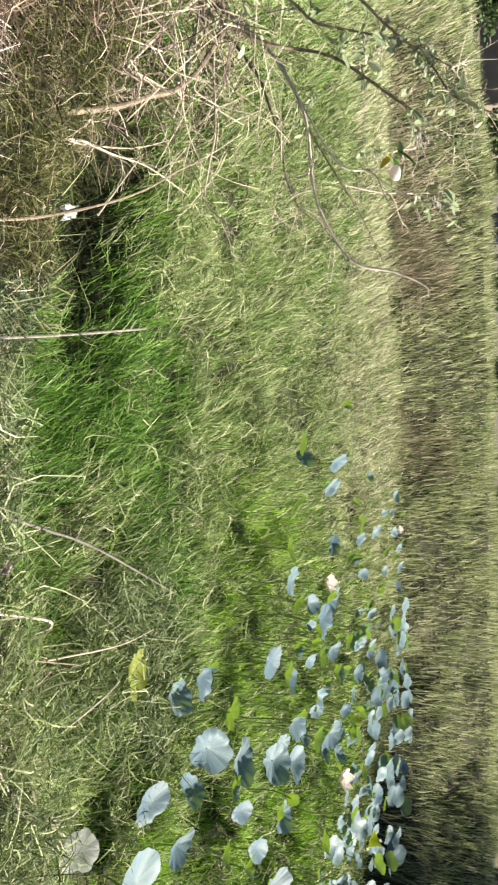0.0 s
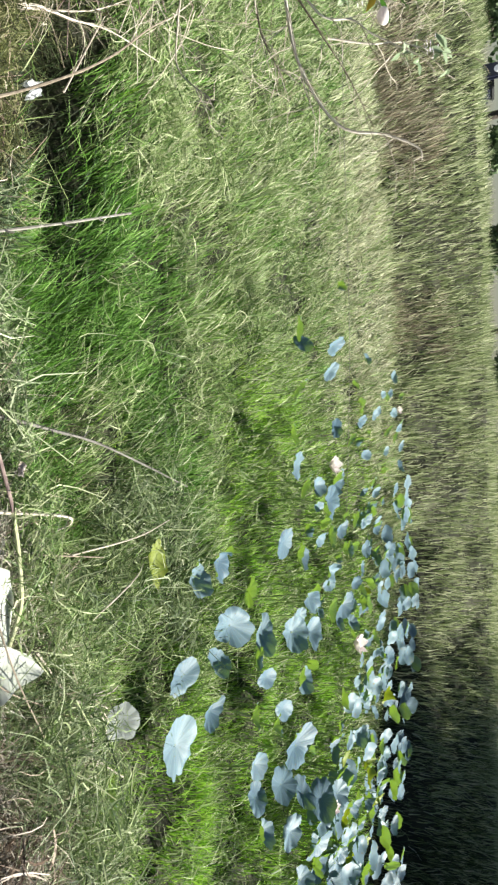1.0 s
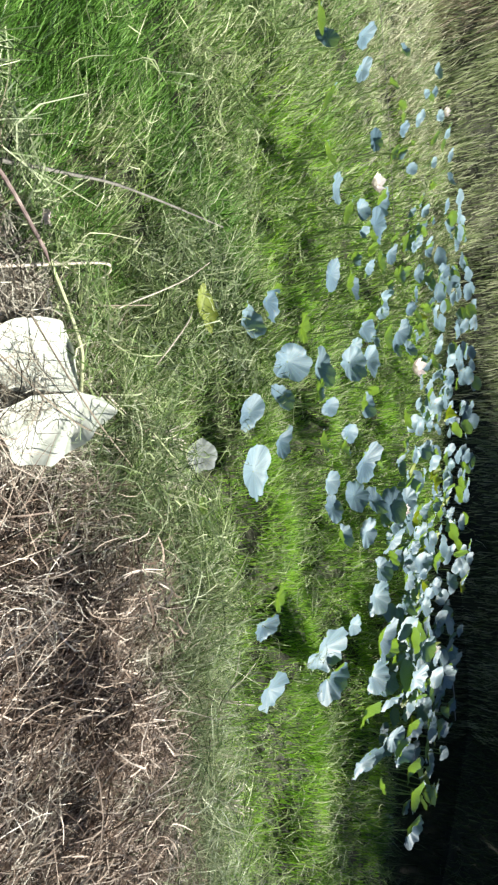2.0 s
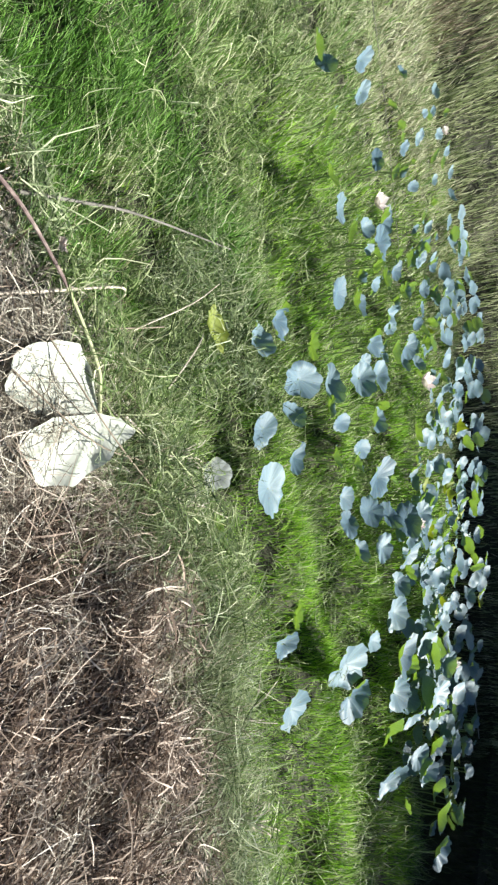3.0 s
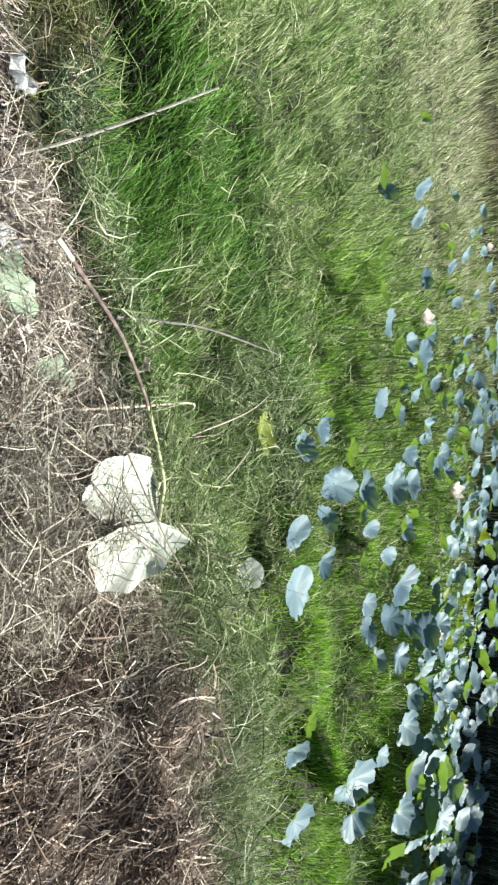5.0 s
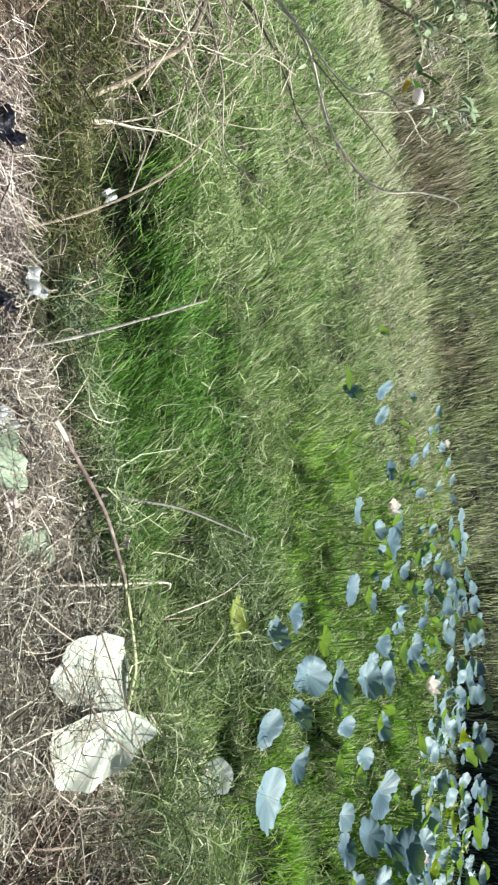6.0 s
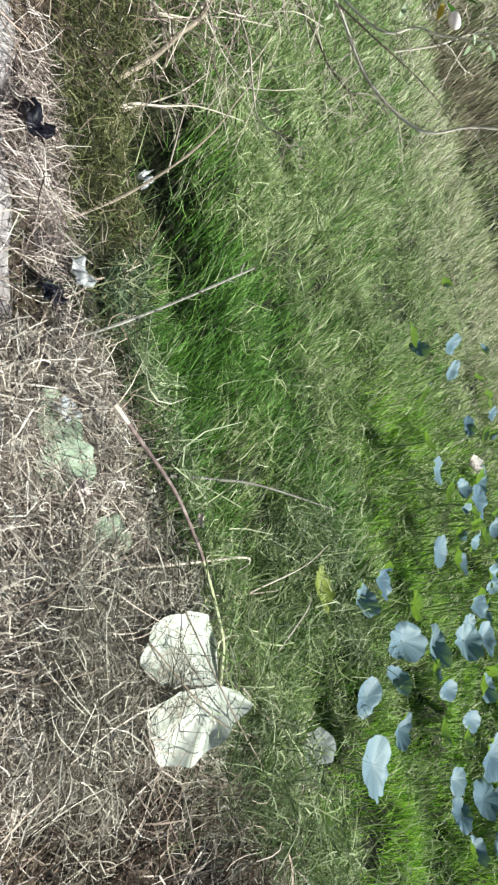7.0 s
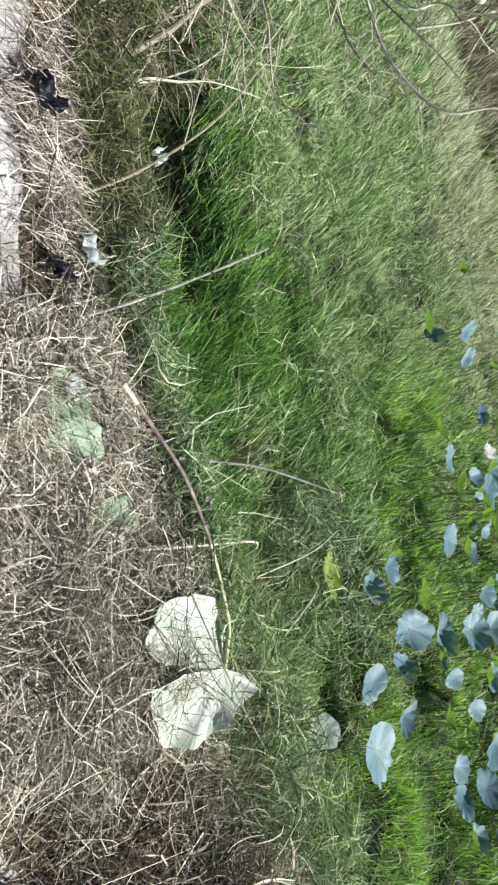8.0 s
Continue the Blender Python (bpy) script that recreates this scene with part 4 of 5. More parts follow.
# ---- bleached leaf on the bank ----
def bleached_leaf():
    """A large dead leaf, half folded: two lobes that fan out from the point where its stem joins."""
    thing = new("dead_leaf")
    hub = Vector((0.765, 1.555, 0.160))
    thing.location = hub
    for name, rim, lift, sag in (
        ("left_lobe", ((184, 0.081), (181, 0.157), (198, 0.207), (216, 0.257), (230, 0.310), (240, 0.324), (249, 0.313), (254, 0.276), (257, 0.22)), 0.022, 0.016),
        ("right_lobe", ((260, 0.208), (265, 0.286), (271, 0.307), (283, 0.301), (294, 0.276), (307, 0.233), (317, 0.187), (346, 0.110), (411, 0.124), (419, 0.052)), 0.03, 0.0)):
        rim = [Vector((d * math.cos(radians(a)), d * math.sin(radians(a)), 0)) for a, d in rim]
        rim = smooth_line(rim, 4) if name == "left_lobe" else rim
        long = np.cumsum([0] + [(p - q).length for p, q in zip(rim, rim[1:])])
        bm = bmesh.new()
        segs, rings = 30, 9
        mid = bm.verts.new((0, 0, 0))
        last = None
        for i in range(1, rings + 1):
            s = i / rings
            ring = []
            for j in range(segs + 1):
                u = j / segs
                c = [float(np.interp(u * long[-1], long, [p[k] for p in rim])) * s * (1 + 0.015 * s * math.sin(41 * u)) for k in (0, 1)]
                z = lift * s * s * (min(1, 3 * u) * (1 - 0.6 * u) if name == "left_lobe" else 0.5 + 0.5 * math.cos(9 * min(u, 0.7))) - sag * math.sin(math.pi * s) * math.sin(math.pi * min(1, u * 1.1)) + 0.004 * s * math.sin(26 * u + 2 * s) + 0.008 * s * s * math.sin(31 * u)
                ring.append(bm.verts.new((c[0], c[1], z)))
            for j in range(segs):
                bm.faces.new((mid, ring[j], ring[j + 1]) if last is None else (last[j], ring[j], ring[j + 1], last[j + 1]))
            last = ring
        ob = part(name, bm, M_DEADLEAF, thing)
        smoothed(ob.data)
    bm = tube(bmesh.new(), [Vector(p) - hub for p in ((0.765, 1.555, 0.160), (0.70, 1.567, 0.172), (0.646, 1.569, 0.18), (0.525, 1.537, 0.19), (0.44, 1.497, 0.205))], 0.0054, 0.0048, 8)
    part("stem", bm, M_STEM, thing, "pale green lower stem")
    bm = tube(bmesh.new(), [Vector(p) - hub for p in ((0.44, 1.497, 0.205), (0.39, 1.466, 0.215), (0.264, 1.379, 0.235), (0.155, 1.265, 0.25), (0.11, 1.21, 0.26))], 0.0048, 0.0050, 8)
    part("stem_end", bm, M_STEMEND, thing, "reddish-brown withered upper stem")
    bm = tube(bmesh.new(), [Vector(p) - hub for p in ((0.11, 1.21, 0.26), (0.09, 1.185, 0.265), (0.073, 1.161, 0.27))], 0.0052, 0.0058, 8)
    part("stem_tip", bm, M_TWIG, thing, "pale broken stem tip")
    return tagged(thing, "large bleached dead leaf with a long curved stem on dry grass", "dead leaf")


bleached_leaf()


# ---- loose sticks and straws ----
def stick(name, pts, r0, r1, material, label, spurs=0):
    thing = new(name)
    base = Vector(pts[0])
    thing.location = base
    rel = [Vector(p) - base for p in pts]
    part("shaft", tube(bmesh.new(), rel, r0, r1, 6, 5, 0.25), material, thing)
    line = smooth_line(rel, 5)
    for i in range(spurs):
        c = line[2 + (i * 3) % (len(line) - 3)]
        d = Vector((random.uniform(-1, 1), random.uniform(-1, 1), random.uniform(0, 1))).normalized() * random.uniform(0.015, 0.05)
        part("spur", tube(bmesh.new(), [c, c + d * 0.5, c + d + Vector((0, 0, 0.005))], r1 * 0.8, r1 * 0.35, 5, 2), material, thing)
    return tagged(thing, label, "stick")


stick("dead_stick", [(-0.12, 1.15, 0.04), (-0.17, 1.30, 0.15), (-0.27, 1.51, 0.25), (-0.39, 1.74, 0.36)], 0.0042, 0.003, M_GREYWOOD, "pale dead stick leaning out over green grass", 9)
stick("fallen_branch", [(-0.45, 1.2, 0.03), (-0.59, 1.43, 0.10), (-0.69, 1.55, 0.25), (-0.82, 1.67, 0.33), (-0.97, 1.78, 0.38), (-1.12, 1.92, 0.39)], 0.0045, 0.0018, M_BARK, "long thin branch arching up from dry straw", 4)
stick("dead_stick", [(0.202, 1.497, 0.130), (0.201, 1.795, 0.080), (0.212, 2.194, 0.015), (0.31, 3.107, -0.12)], 0.005, 0.0035, M_GREYSTICK, "grey weathered stick lying in the grass", 3)
stick("bent_straw", [(0.43, 1.30, 0.13), (0.44, 1.5, 0.15), (0.45, 1.74, 0.17), (0.47, 1.80, 0.15), (0.49, 1.82, 0.09)], 0.0045, 0.003, M_TWIG, "thick pale straw with a hooked end")
stick("thin_straw", [(0.58, 2.04, -0.02), (0.53, 2.36, 0.04), (0.47, 2.69, 0.0)], 0.003, 0.0015, M_TWIG, "thin reddish straw in the grass")
stick("thin_straw", [(0.50, 1.35, 0.05), (0.55, 1.68, 0.10), (0.59, 2.14, 0.04)], 0.003, 0.002, M_BARK, "thin brown straw across the bank edge")
stick("bent_straw", [(0.81, 2.19, -0.03), (0.72, 2.31, 0.02), (0.67, 2.41, 0.02), (0.65, 2.62, -0.08)], 0.003, 0.002, M_TWIG, "thin pale straw bent into an arc")
stick("thin_straw", [(1.05, 1.72, 0.10), (1.2, 2.05, 0.06), (1.42, 2.45, -0.05)], 0.003, 0.002, M_TWIG, "long pale straw over the green edge")
stick("thin_straw", [(0.80, 1.66, 0.16), (0.98, 1.9, 0.1), (1.06, 2.12, 0.06)], 0.003, 0.002, M_TWIG, "pale straw beside the bleached leaf")
stick("thin_straw", [(0.55, 1.40, 0.20), (0.80, 1.50, 0.22), (1.02, 1.70, 0.16)], 0.0022, 0.0015, M_BARK, "thin dark stalk lying across the bleached leaf")
stick("thin_straw", [(0.6, 1.28, 0.18), (0.82, 1.46, 0.2), (0.95, 1.72, 0.14)], 0.0022, 0.0015, M_BARK, "thin dark stalk lying across the bleached leaf")
x = 0.70 + rng.normal(0, 0.15, 50)
y = 1.24 + rng.normal(0, 0.05, 50)
tagged(stalks("leaf_straw", x, y, 0.135 + 0.06 * rng.random(50), 0.20, 0.0016 + 0 * x, 0.2, M_BROWN, 0.45), "thin dry stalks fallen over the bleached leaf", "straw")
x = 0.73 + rng.normal(0, 0.045, 240)
y = 1.34 + rng.normal(0, 0.07, 240)
tagged(stalks("notch_straw", x, y, 0.115 + 0.04 * rng.random(240), 0.13, 0.0017 + 0 * x, 0.15, M_HAY, 0.5), "dry stalks lying in the notch of the bleached leaf", "straw")
x = 0.52 + rng.normal(0, 0.04, 900)
y = 1.36 + rng.normal(0, 0.09, 900)
tagged(stalks("lobe_straw", x, y, 0.03 + 0.10 * rng.random(900), 0.11, 0.0019 + 0 * x, 0.15, M_HAY, 0.8), "khaki straw banked up at the leaf's edge", "straw")
x = 0.66 + rng.normal(0, 0.20, 1500)
y = 1.13 + rng.normal(0, 0.06, 1500)
tagged(stalks("leaf_edge_straw", x, y, 0.05 + 0.11 * rng.random(1500) * np.exp(-((x - 0.66) / 0.3) ** 4), 0.13, 0.0018 + 0 * x, 0.2, M_HAY, 0.8), "khaki straw heaped against the bleached leaf", "straw")
stick("wire", [(3.9, 5.6, 0.1), (5.6, 7.2, 0.0), (7.4, 8.6, -0.25)], 0.006, 0.006, M_WIRE, "long thin pale cane over dark water")


stick("wire", [(-5.2, 6.0, 0.09), (-3.2, 6.0, 0.10), (-1.1, 6.0, 0.12), (0.6, 6.05, 0.05)], 0.0026, 0.0026, M_GREYWOOD, "thin grey wire strung low over the meadow grass")


def dry_head(x, y, z):
    """A dry seeding grass: pale blades fanned out from one root."""
    thing = new("dry_grass_head")
    thing.location = (x, y, float(height(x, y)))
    for i in range(11):
        a = radians(60 + random.uniform(-55, 60))
        L = random.uniform(0.10, 0.22)
        d = Vector((math.cos(a), math.sin(a), 0))
        pts = [Vector((0, 0, 0)), d * L * 0.4 + Vector((0, 0, L * 0.55)), d * L + Vector((0, 0, L * random.uniform(0.3, 0.7)))]
        part("blade", tube(bmesh.new(), pts, 0.0032, 0.0014, 4, 3), M_TWIG, thing)
    return tagged(thing, "dry pale grass head fanned out at the bank edge", "grass")


dry_head(2.05, 2.0, 0)
dry_head(2.35, 1.85, 0)
dry_head(1.0, 1.95, 0)


# ---- shrub ----
def shoots(bm, line, base, count, reach, r, rnd, deep=1, ahead=0.75):
    """Side shoots along a line: they leave it at a slant, wander a little and fork again."""
    for i in range(count):
        k = rnd.randrange(max(1, len(line) // 4), len(line))
        d = (line[k] - line[max(0, k - 2)]).normalized()
        d = (d * ahead + Vector([rnd.gauss(0, 0.5) for _ in range(3)])).normalized()
        L = reach * rnd.uniform(0.45, 1.2)
        pts, p = [line[k]], line[k]
        for _ in range(4):
            d = (d + Vector((rnd.gauss(0.06, 0.2), rnd.gauss(0, 0.2), rnd.gauss(-0.03, 0.2)))).normalized()
            p = p + d * L / 4
            pts.append(p)
        tube(bm, [q - base for q in pts], r, r * 0.4, 5, 3, 0.3)
        if deep:
            shoots(bm, smooth_line(pts, 3), base, rnd.choice((1, 2, 2, 3)), reach * 0.5, r * 0.6, rnd, deep - 1)


def shrub():
    thing = new("shrub")
    base = Vector((-2.75, 2.55, float(height(-2.75, 2.55)) - 0.02))
    thing.location = base
    rnd = random.Random(5)
    boughs = []

    def bough(pts, r0, r1, material=M_TWIG, twigs=3, reach=0.3):
        part("branch", tube(bmesh.new(), [Vector(p) - base for p in pts], r0, r1, 7, 6, 0.25), material, thing)
        boughs.append((smooth_line(pts, 5), twigs, reach, r1))

    # stems that arch out over the meadow
    bough([(-2.72, 2.52, -0.28), (-2.62, 2.50, -0.10), (-2.41, 2.61, 0.27), (-2.33, 2.71, 0.60), (-2.12, 2.80, 0.87), (-2.02, 2.85, 0.99), (-1.94, 2.87, 1.01), (-1.84, 2.90, 0.99)], 0.011, 0.003, M_BARK, 7)
    bough([(-2.09, 2.83, 0.93), (-1.96, 2.95, 1.11), (-1.87, 3.00, 1.21)], 0.004, 0.002)
    bough([(-3.17, 2.80, -0.27), (-2.78, 2.92, 0.13), (-2.49, 3.00, 0.31), (-2.26, 3.06, 0.39), (-1.85, 3.17, 0.44), (-1.52, 3.27, 0.62), (-1.45, 3.33, 0.85), (-1.38, 3.38, 1.00), (-1.32, 3.40, 1.02)], 0.012, 0.004, M_PALE, 12, 0.36)
    bough([(-3.09, 2.80, -0.25), (-2.60, 2.91, 0.09), (-2.37, 2.96, 0.19), (-2.13, 3.01, 0.26), (-1.94, 3.06, 0.29), (-1.77, 3.10, 0.36)], 0.010, 0.003, M_BARK, 10)
    bough([(-2.26, 3.06, 0.39), (-1.94, 3.10, 0.56), (-1.74, 3.19, 0.68), (-1.48, 3.30, 0.80)], 0.006, 0.002, M_BARK, 5)
    bough([(-2.49, 3.00, 0.31), (-1.98, 3.04, 0.57), (-1.92, 3.09, 0.74), (-1.85, 3.13, 0.83), (-1.74, 3.20, 1.03)], 0.006, 0.003, M_PALE, 5)
    bough([(-1.85, 3.08, 0.62), (-1.82, 3.15, 0.81), (-1.83, 3.21, 0.96), (-1.76, 3.30, 1.17)], 0.005, 0.0025, M_PALE, 3)
    bough([(-2.70, 2.50, -0.25), (-2.55, 2.47, 0.40), (-2.44, 2.50, 0.73), (-2.27, 2.55, 0.89), (-2.06, 2.61, 1.08), (-1.89, 2.65, 1.18), (-1.80, 2.70, 1.34)], 0.009, 0.003, M_BARK, 7)
    bough([(-2.66, 2.45, -0.25), (-2.44, 2.40, 0.38), (-2.26, 2.45, 0.59), (-2.19, 2.50, 0.80), (-2.13, 2.55, 0.99), (-1.99, 2.60, 1.18)], 0.008, 0.003, M_BARK, 7)
    bough([(-2.06, 3.10, 0.42), (-1.71, 3.10, 0.48), (-1.39, 3.10, 0.57)], 0.003, 0.0015, M_TWIG, 2, 0.2)
    bough([(-2.66, 2.60, -0.25), (-2.55, 2.50, 0.02), (-2.21, 2.51, 0.06), (-1.84, 2.53, 0.10), (-1.65, 2.53, 0.09), (-1.45, 2.54, 0.09), (-1.29, 2.55, 0.23)], 0.008, 0.002, M_TWIG, 4, 0.22)
    # stems that lean over the near slope
    bough([(-2.75, 2.52, -0.25), (-2.54, 2.50, 0.10), (-2.00, 2.29, 0.13), (-1.71, 2.14, 0.10), (-1.57, 2.02, 0.06), (-1.41, 1.89, 0.02), (-1.23, 1.71, 0.0), (-1.07, 1.55, -0.03)], 0.012, 0.009, M_BARK, 6, 0.25)
    bough([(-2.08, 1.90, -0.20), (-1.75, 1.81, -0.10), (-1.42, 1.69, -0.05), (-1.08, 1.55, 0.02)], 0.006, 0.003, M_TWIG, 4, 0.22)
    bough([(-2.58, 2.40, 0.08), (-2.37, 2.28, 0.04), (-1.83, 2.03, -0.02), (-1.51, 1.88, -0.02), (-1.20, 1.75, 0.0)], 0.007, 0.003, M_TWIG, 4, 0.25)
    bough([(-1.60, 1.80, -0.12), (-1.73, 2.01, -0.06), (-1.80, 2.20, 0.0)], 0.004, 0.002, M_TWIG, 2, 0.2)
    bough([(-1.80, 2.17, 0.08), (-1.65, 2.31, 0.08), (-1.53, 2.40, 0.12)], 0.004, 0.0015, M_TWIG, 2, 0.2)
    bough([(-2.10, 1.88, -0.16), (-1.96, 2.01, -0.10), (-1.93, 2.12, -0.05), (-1.94, 2.24, 0.10)], 0.005, 0.003, M_TWIG, 3, 0.25)
    bough([(-1.17, 1.75, -0.10), (-1.24, 1.85, -0.08), (-1.28, 1.98, -0.04), (-1.32, 2.12, 0.03), (-1.30, 2.30, 0.13)], 0.005, 0.0015, M_TWIG, 5, 0.18)
    bough([(-1.17, 1.75, -0.10), (-1.27, 1.91, -0.08), (-1.38, 2.07, -0.01), (-1.51, 2.20, 0.06)], 0.004, 0.0015, M_TWIG, 4, 0.18)
    bough([(-1.03, 2.00, -0.08), (-1.28, 2.10, -0.05), (-1.42, 2.15, -0.02)], 0.004, 0.0015, M_TWIG, 2, 0.15)
    bough([(-1.85, 2.20, 0.10), (-2.03, 2.25, 0.06), (-2.26, 2.33, 0.04), (-2.48, 2.40, 0.04)], 0.005, 0.007, M_TWIG, 3, 0.3)
    # finer shoots
    for mat, label, pick in ((M_TWIG, "pale thin side shoots", 0), (M_BARK, "brown thin side shoots", 1)):
        bm = bmesh.new()
        for i, (line, twigs, reach, r) in enumerate(boughs):
            shoots(bm, line, base, twigs + 1 if pick == 0 else twigs // 2 + 1, reach, min(0.0025, r), rnd, 2 if twigs > 5 else 1)
        tagged(part("fine_brush", bm, mat, thing, label), kind="stuff")
    # tangle of dead twigs about its foot
    for mat, label, n, lo, hi in ((M_STEMEND, "reddish-brown dead twigs", 480, 1.3, 2.5), (M_TWIG, "tangle of thin bare twigs", 260, 1.6, 3.0)):
        bm = bmesh.new()
        for i in range(n):
            c = Vector((rnd.uniform(-3.1, -1.4), rnd.uniform(lo, hi), -0.12 + 0.55 * rnd.random() ** 1.8))
            c.x -= 0.6 * max(0, c.z) + 0.25 * (c.y > 2.2)
            d = Vector((rnd.gauss(0.35, 0.6), rnd.gauss(0, 0.5), rnd.gauss(0.1, 0.4))).normalized()
            L = rnd.uniform(0.2, 0.62)
            q = [c - d * L * 0.5, c + Vector((0, rnd.uniform(-0.05, 0.05), rnd.uniform(-0.06, 0.06))), c + d * L * 0.5]
            tube(bm, [p - base for p in q], 0.0026, 0.0012, 4, 3)
        tagged(part("dead_brush", bm, mat, thing, label), kind="stuff")
    # leaves: narrow ovals in sprigs near the ends of the upper stems
    def leaf_shape(name, half, mat):
        bm = bmesh.new()
        rows = []
        for k in range(7):
            u = k / 6
            wd = half * math.sin(math.pi * (0.03 + 0.94 * u) ** 0.8) + 0.004
            zz = -0.14 * u ** 2
            rows.append([bm.verts.new((u, -wd, zz + 0.25 * wd)), bm.verts.new((u, 0, zz - 0.1 * wd)), bm.verts.new((u, wd, zz + 0.25 * wd))])
        for p, q in zip(rows, rows[1:]):
            for k in (0, 1):
                bm.faces.new((p[k], p[k + 1], q[k + 1], q[k]))
        me = bpy.data.meshes.new(name)
        bm.to_mesh(me)
        bm.free()
        me.materials.append(mat)
        return smoothed(me)

    shapes = [leaf_shape("leaf", h, M_BUSH) for h in (0.15, 0.19, 0.24)]

    def leaf(loc, rot, k, me):
        o = new("leaf", me)
        o.parent = thing
        o.location, o.rotation_euler, o.scale = Vector(loc) - base, rot, (k, k, k)
        return o

    sprigs = bmesh.new()
    for i in range(58):
        line = boughs[rnd.choice((0, 0, 1, 7, 7, 7, 8, 8, 8, 6, 5, 2))][0]
        c = rnd.choice([p for p in line if p.x < -1.9 or p.z > 1.0] or line[-3:])
        d = Vector((rnd.gauss(0.3, 0.5), rnd.gauss(0, 0.5), rnd.gauss(0.35, 0.5))).normalized()
        L = rnd.uniform(0.06, 0.2)
        tip = c + d * L
        tube(sprigs, [c - base, c + d * L * 0.5 + Vector((0.01, 0, -0.01)) - base, tip - base], 0.0018, 0.0009, 4, 2)
        for k in range(rnd.choice((3, 4, 5, 6))):
            u = 0.35 + 0.65 * rnd.random()
            leaf(c + d * L * u, (rnd.uniform(-0.8, 0.8), rnd.uniform(-0.8, 0.7), rnd.uniform(0, 6.28)), rnd.uniform(0.04, 0.09), rnd.choice(shapes))
    tagged(part("leaf_shoot", sprigs, M_STALK, thing, "thin green leaf shoots"), kind="stuff")
    for loc, rot, k in (((-1.33, 2.3, 0.97), (0.3, -0.5, 0.6), 0.10), ((-1.34, 2.3, 1.0), (0.2, -0.9, 0.2), 0.11), ((-1.33, 2.3, 1.0), (-0.6, -0.1, 2.9), 0.09)):
        leaf(loc, rot, k, leaf_shape("leaf", 0.2, M_CROWN if k == 0.09 else M_GREEN))
    tagged(leaf((-1.31, 2.28, 0.97), (1.0, 0.6, 0.0), 0.055, leaf_shape("leaf", 0.2, M_AMBER)), "amber wilting leaf")
    part("branch", tube(bmesh.new(), [Vector(p) - base for p in ((-1.90, 2.87, 1.0), (-1.60, 2.6, 1.03), (-1.34, 2.3, 0.98), (-1.25, 2.3, 0.99))], 0.003, 0.0018, 6, 5, 0.2), M_TWIG, thing)
    # blossom
    for c in ((-2.06, 2.5, 0.86), (-2.12, 2.5, 0.80), (-1.33, 2.3, 0.93), (-1.62, 2.6, 1.08), (-1.96, 2.6, 1.14), (-1.75, 2.7, 1.02), (-1.20, 2.45, 1.13)):
        bm = bmesh.new()
        for i in range(16):
            p = Vector([rnd.gauss(0, 0.017) for _ in range(3)])
            for k in range(5):
                a = k * 1.257 + i
                u = Vector((math.cos(a), math.sin(a), 0.3)) * 0.009
                v = Vector((-math.sin(a), math.cos(a), 0)) * 0.004
                q = [bm.verts.new(p), bm.verts.new(p + u * 0.6 + v), bm.verts.new(p + u * 1.1), bm.verts.new(p + u * 0.6 - v)]
                bm.faces.new(q)
        bm.transform(Matrix.Translation(Vector(c) - base))
        tagged(part("flower_cluster", bm, M_LILAC, thing, "lilac-white flower cluster"), kind="stuff")
    bm = bmesh.new()
    bmesh.ops.create_uvsphere(bm, u_segments=14, v_segments=9, radius=0.026)
    for v in bm.verts:
        v.co = Vector((v.co.x * 1.3, v.co.y * 0.7, v.co.z * 0.8 + 6 * v.co.x ** 2))
    bm.transform(Matrix.Translation(Vector((-1.245, 2.3, 0.99)) - base))
    smoothed(part("blossom", bm, M_PETAL, thing, "single white cupped blossom").data)
    return tagged(thing, "half-bare shrub with pale twigs and grey-green leaves", "shrub")


shrub()


# ---- litter ----
def crumpled(name, loc, size, material, label, seed, flat=0.35, tall=0.7):
    """A crumpled scrap of thin plastic or paper with folds and a torn rim."""
    r0 = random.Random(seed)
    k = 12
    bm = bmesh.new()
    g = {}
    off = r0.uniform(0, 50)
    for i in range(k + 1):
        for j in range(k + 1):
            u, v = i / k - 0.5, j / k - 0.5
            w = noise.noise_vector(Vector((u * 3 + off, v * 3, off)))
            f = noise.noise_vector(Vector((u * 8 + off, v * 8, 3)))
            edge = 1 - 0.35 * (abs(u) + abs(v))
            g[i, j] = bm.verts.new(((u * edge + 0.14 * w.x) * size[0], (v * edge + 0.14 * w.y) * size[1], (0.4 + w.z * flat + 0.16 * f.z) * size[0] * tall))
    for i in range(k):
        for j in range(k):
            bm.faces.new((g[i, j], g[i + 1, j], g[i + 1, j + 1], g[i, j + 1]))
    low = min(v.co.z for v in bm.verts)
    for v in bm.verts:
        v.co.z -= low
    bmesh.ops.solidify(bm, geom=bm.faces[:], thickness=0.0015)
    ob = part(name, bm, material)
    smoothed(ob.data)
    ob.location = (loc[0], loc[1], float(height(loc[0], loc[1])) + loc[2])
    ob.rotation_euler = (0, 0, r0.uniform(0, 6.28))
    return tagged(ob, label, "litter")


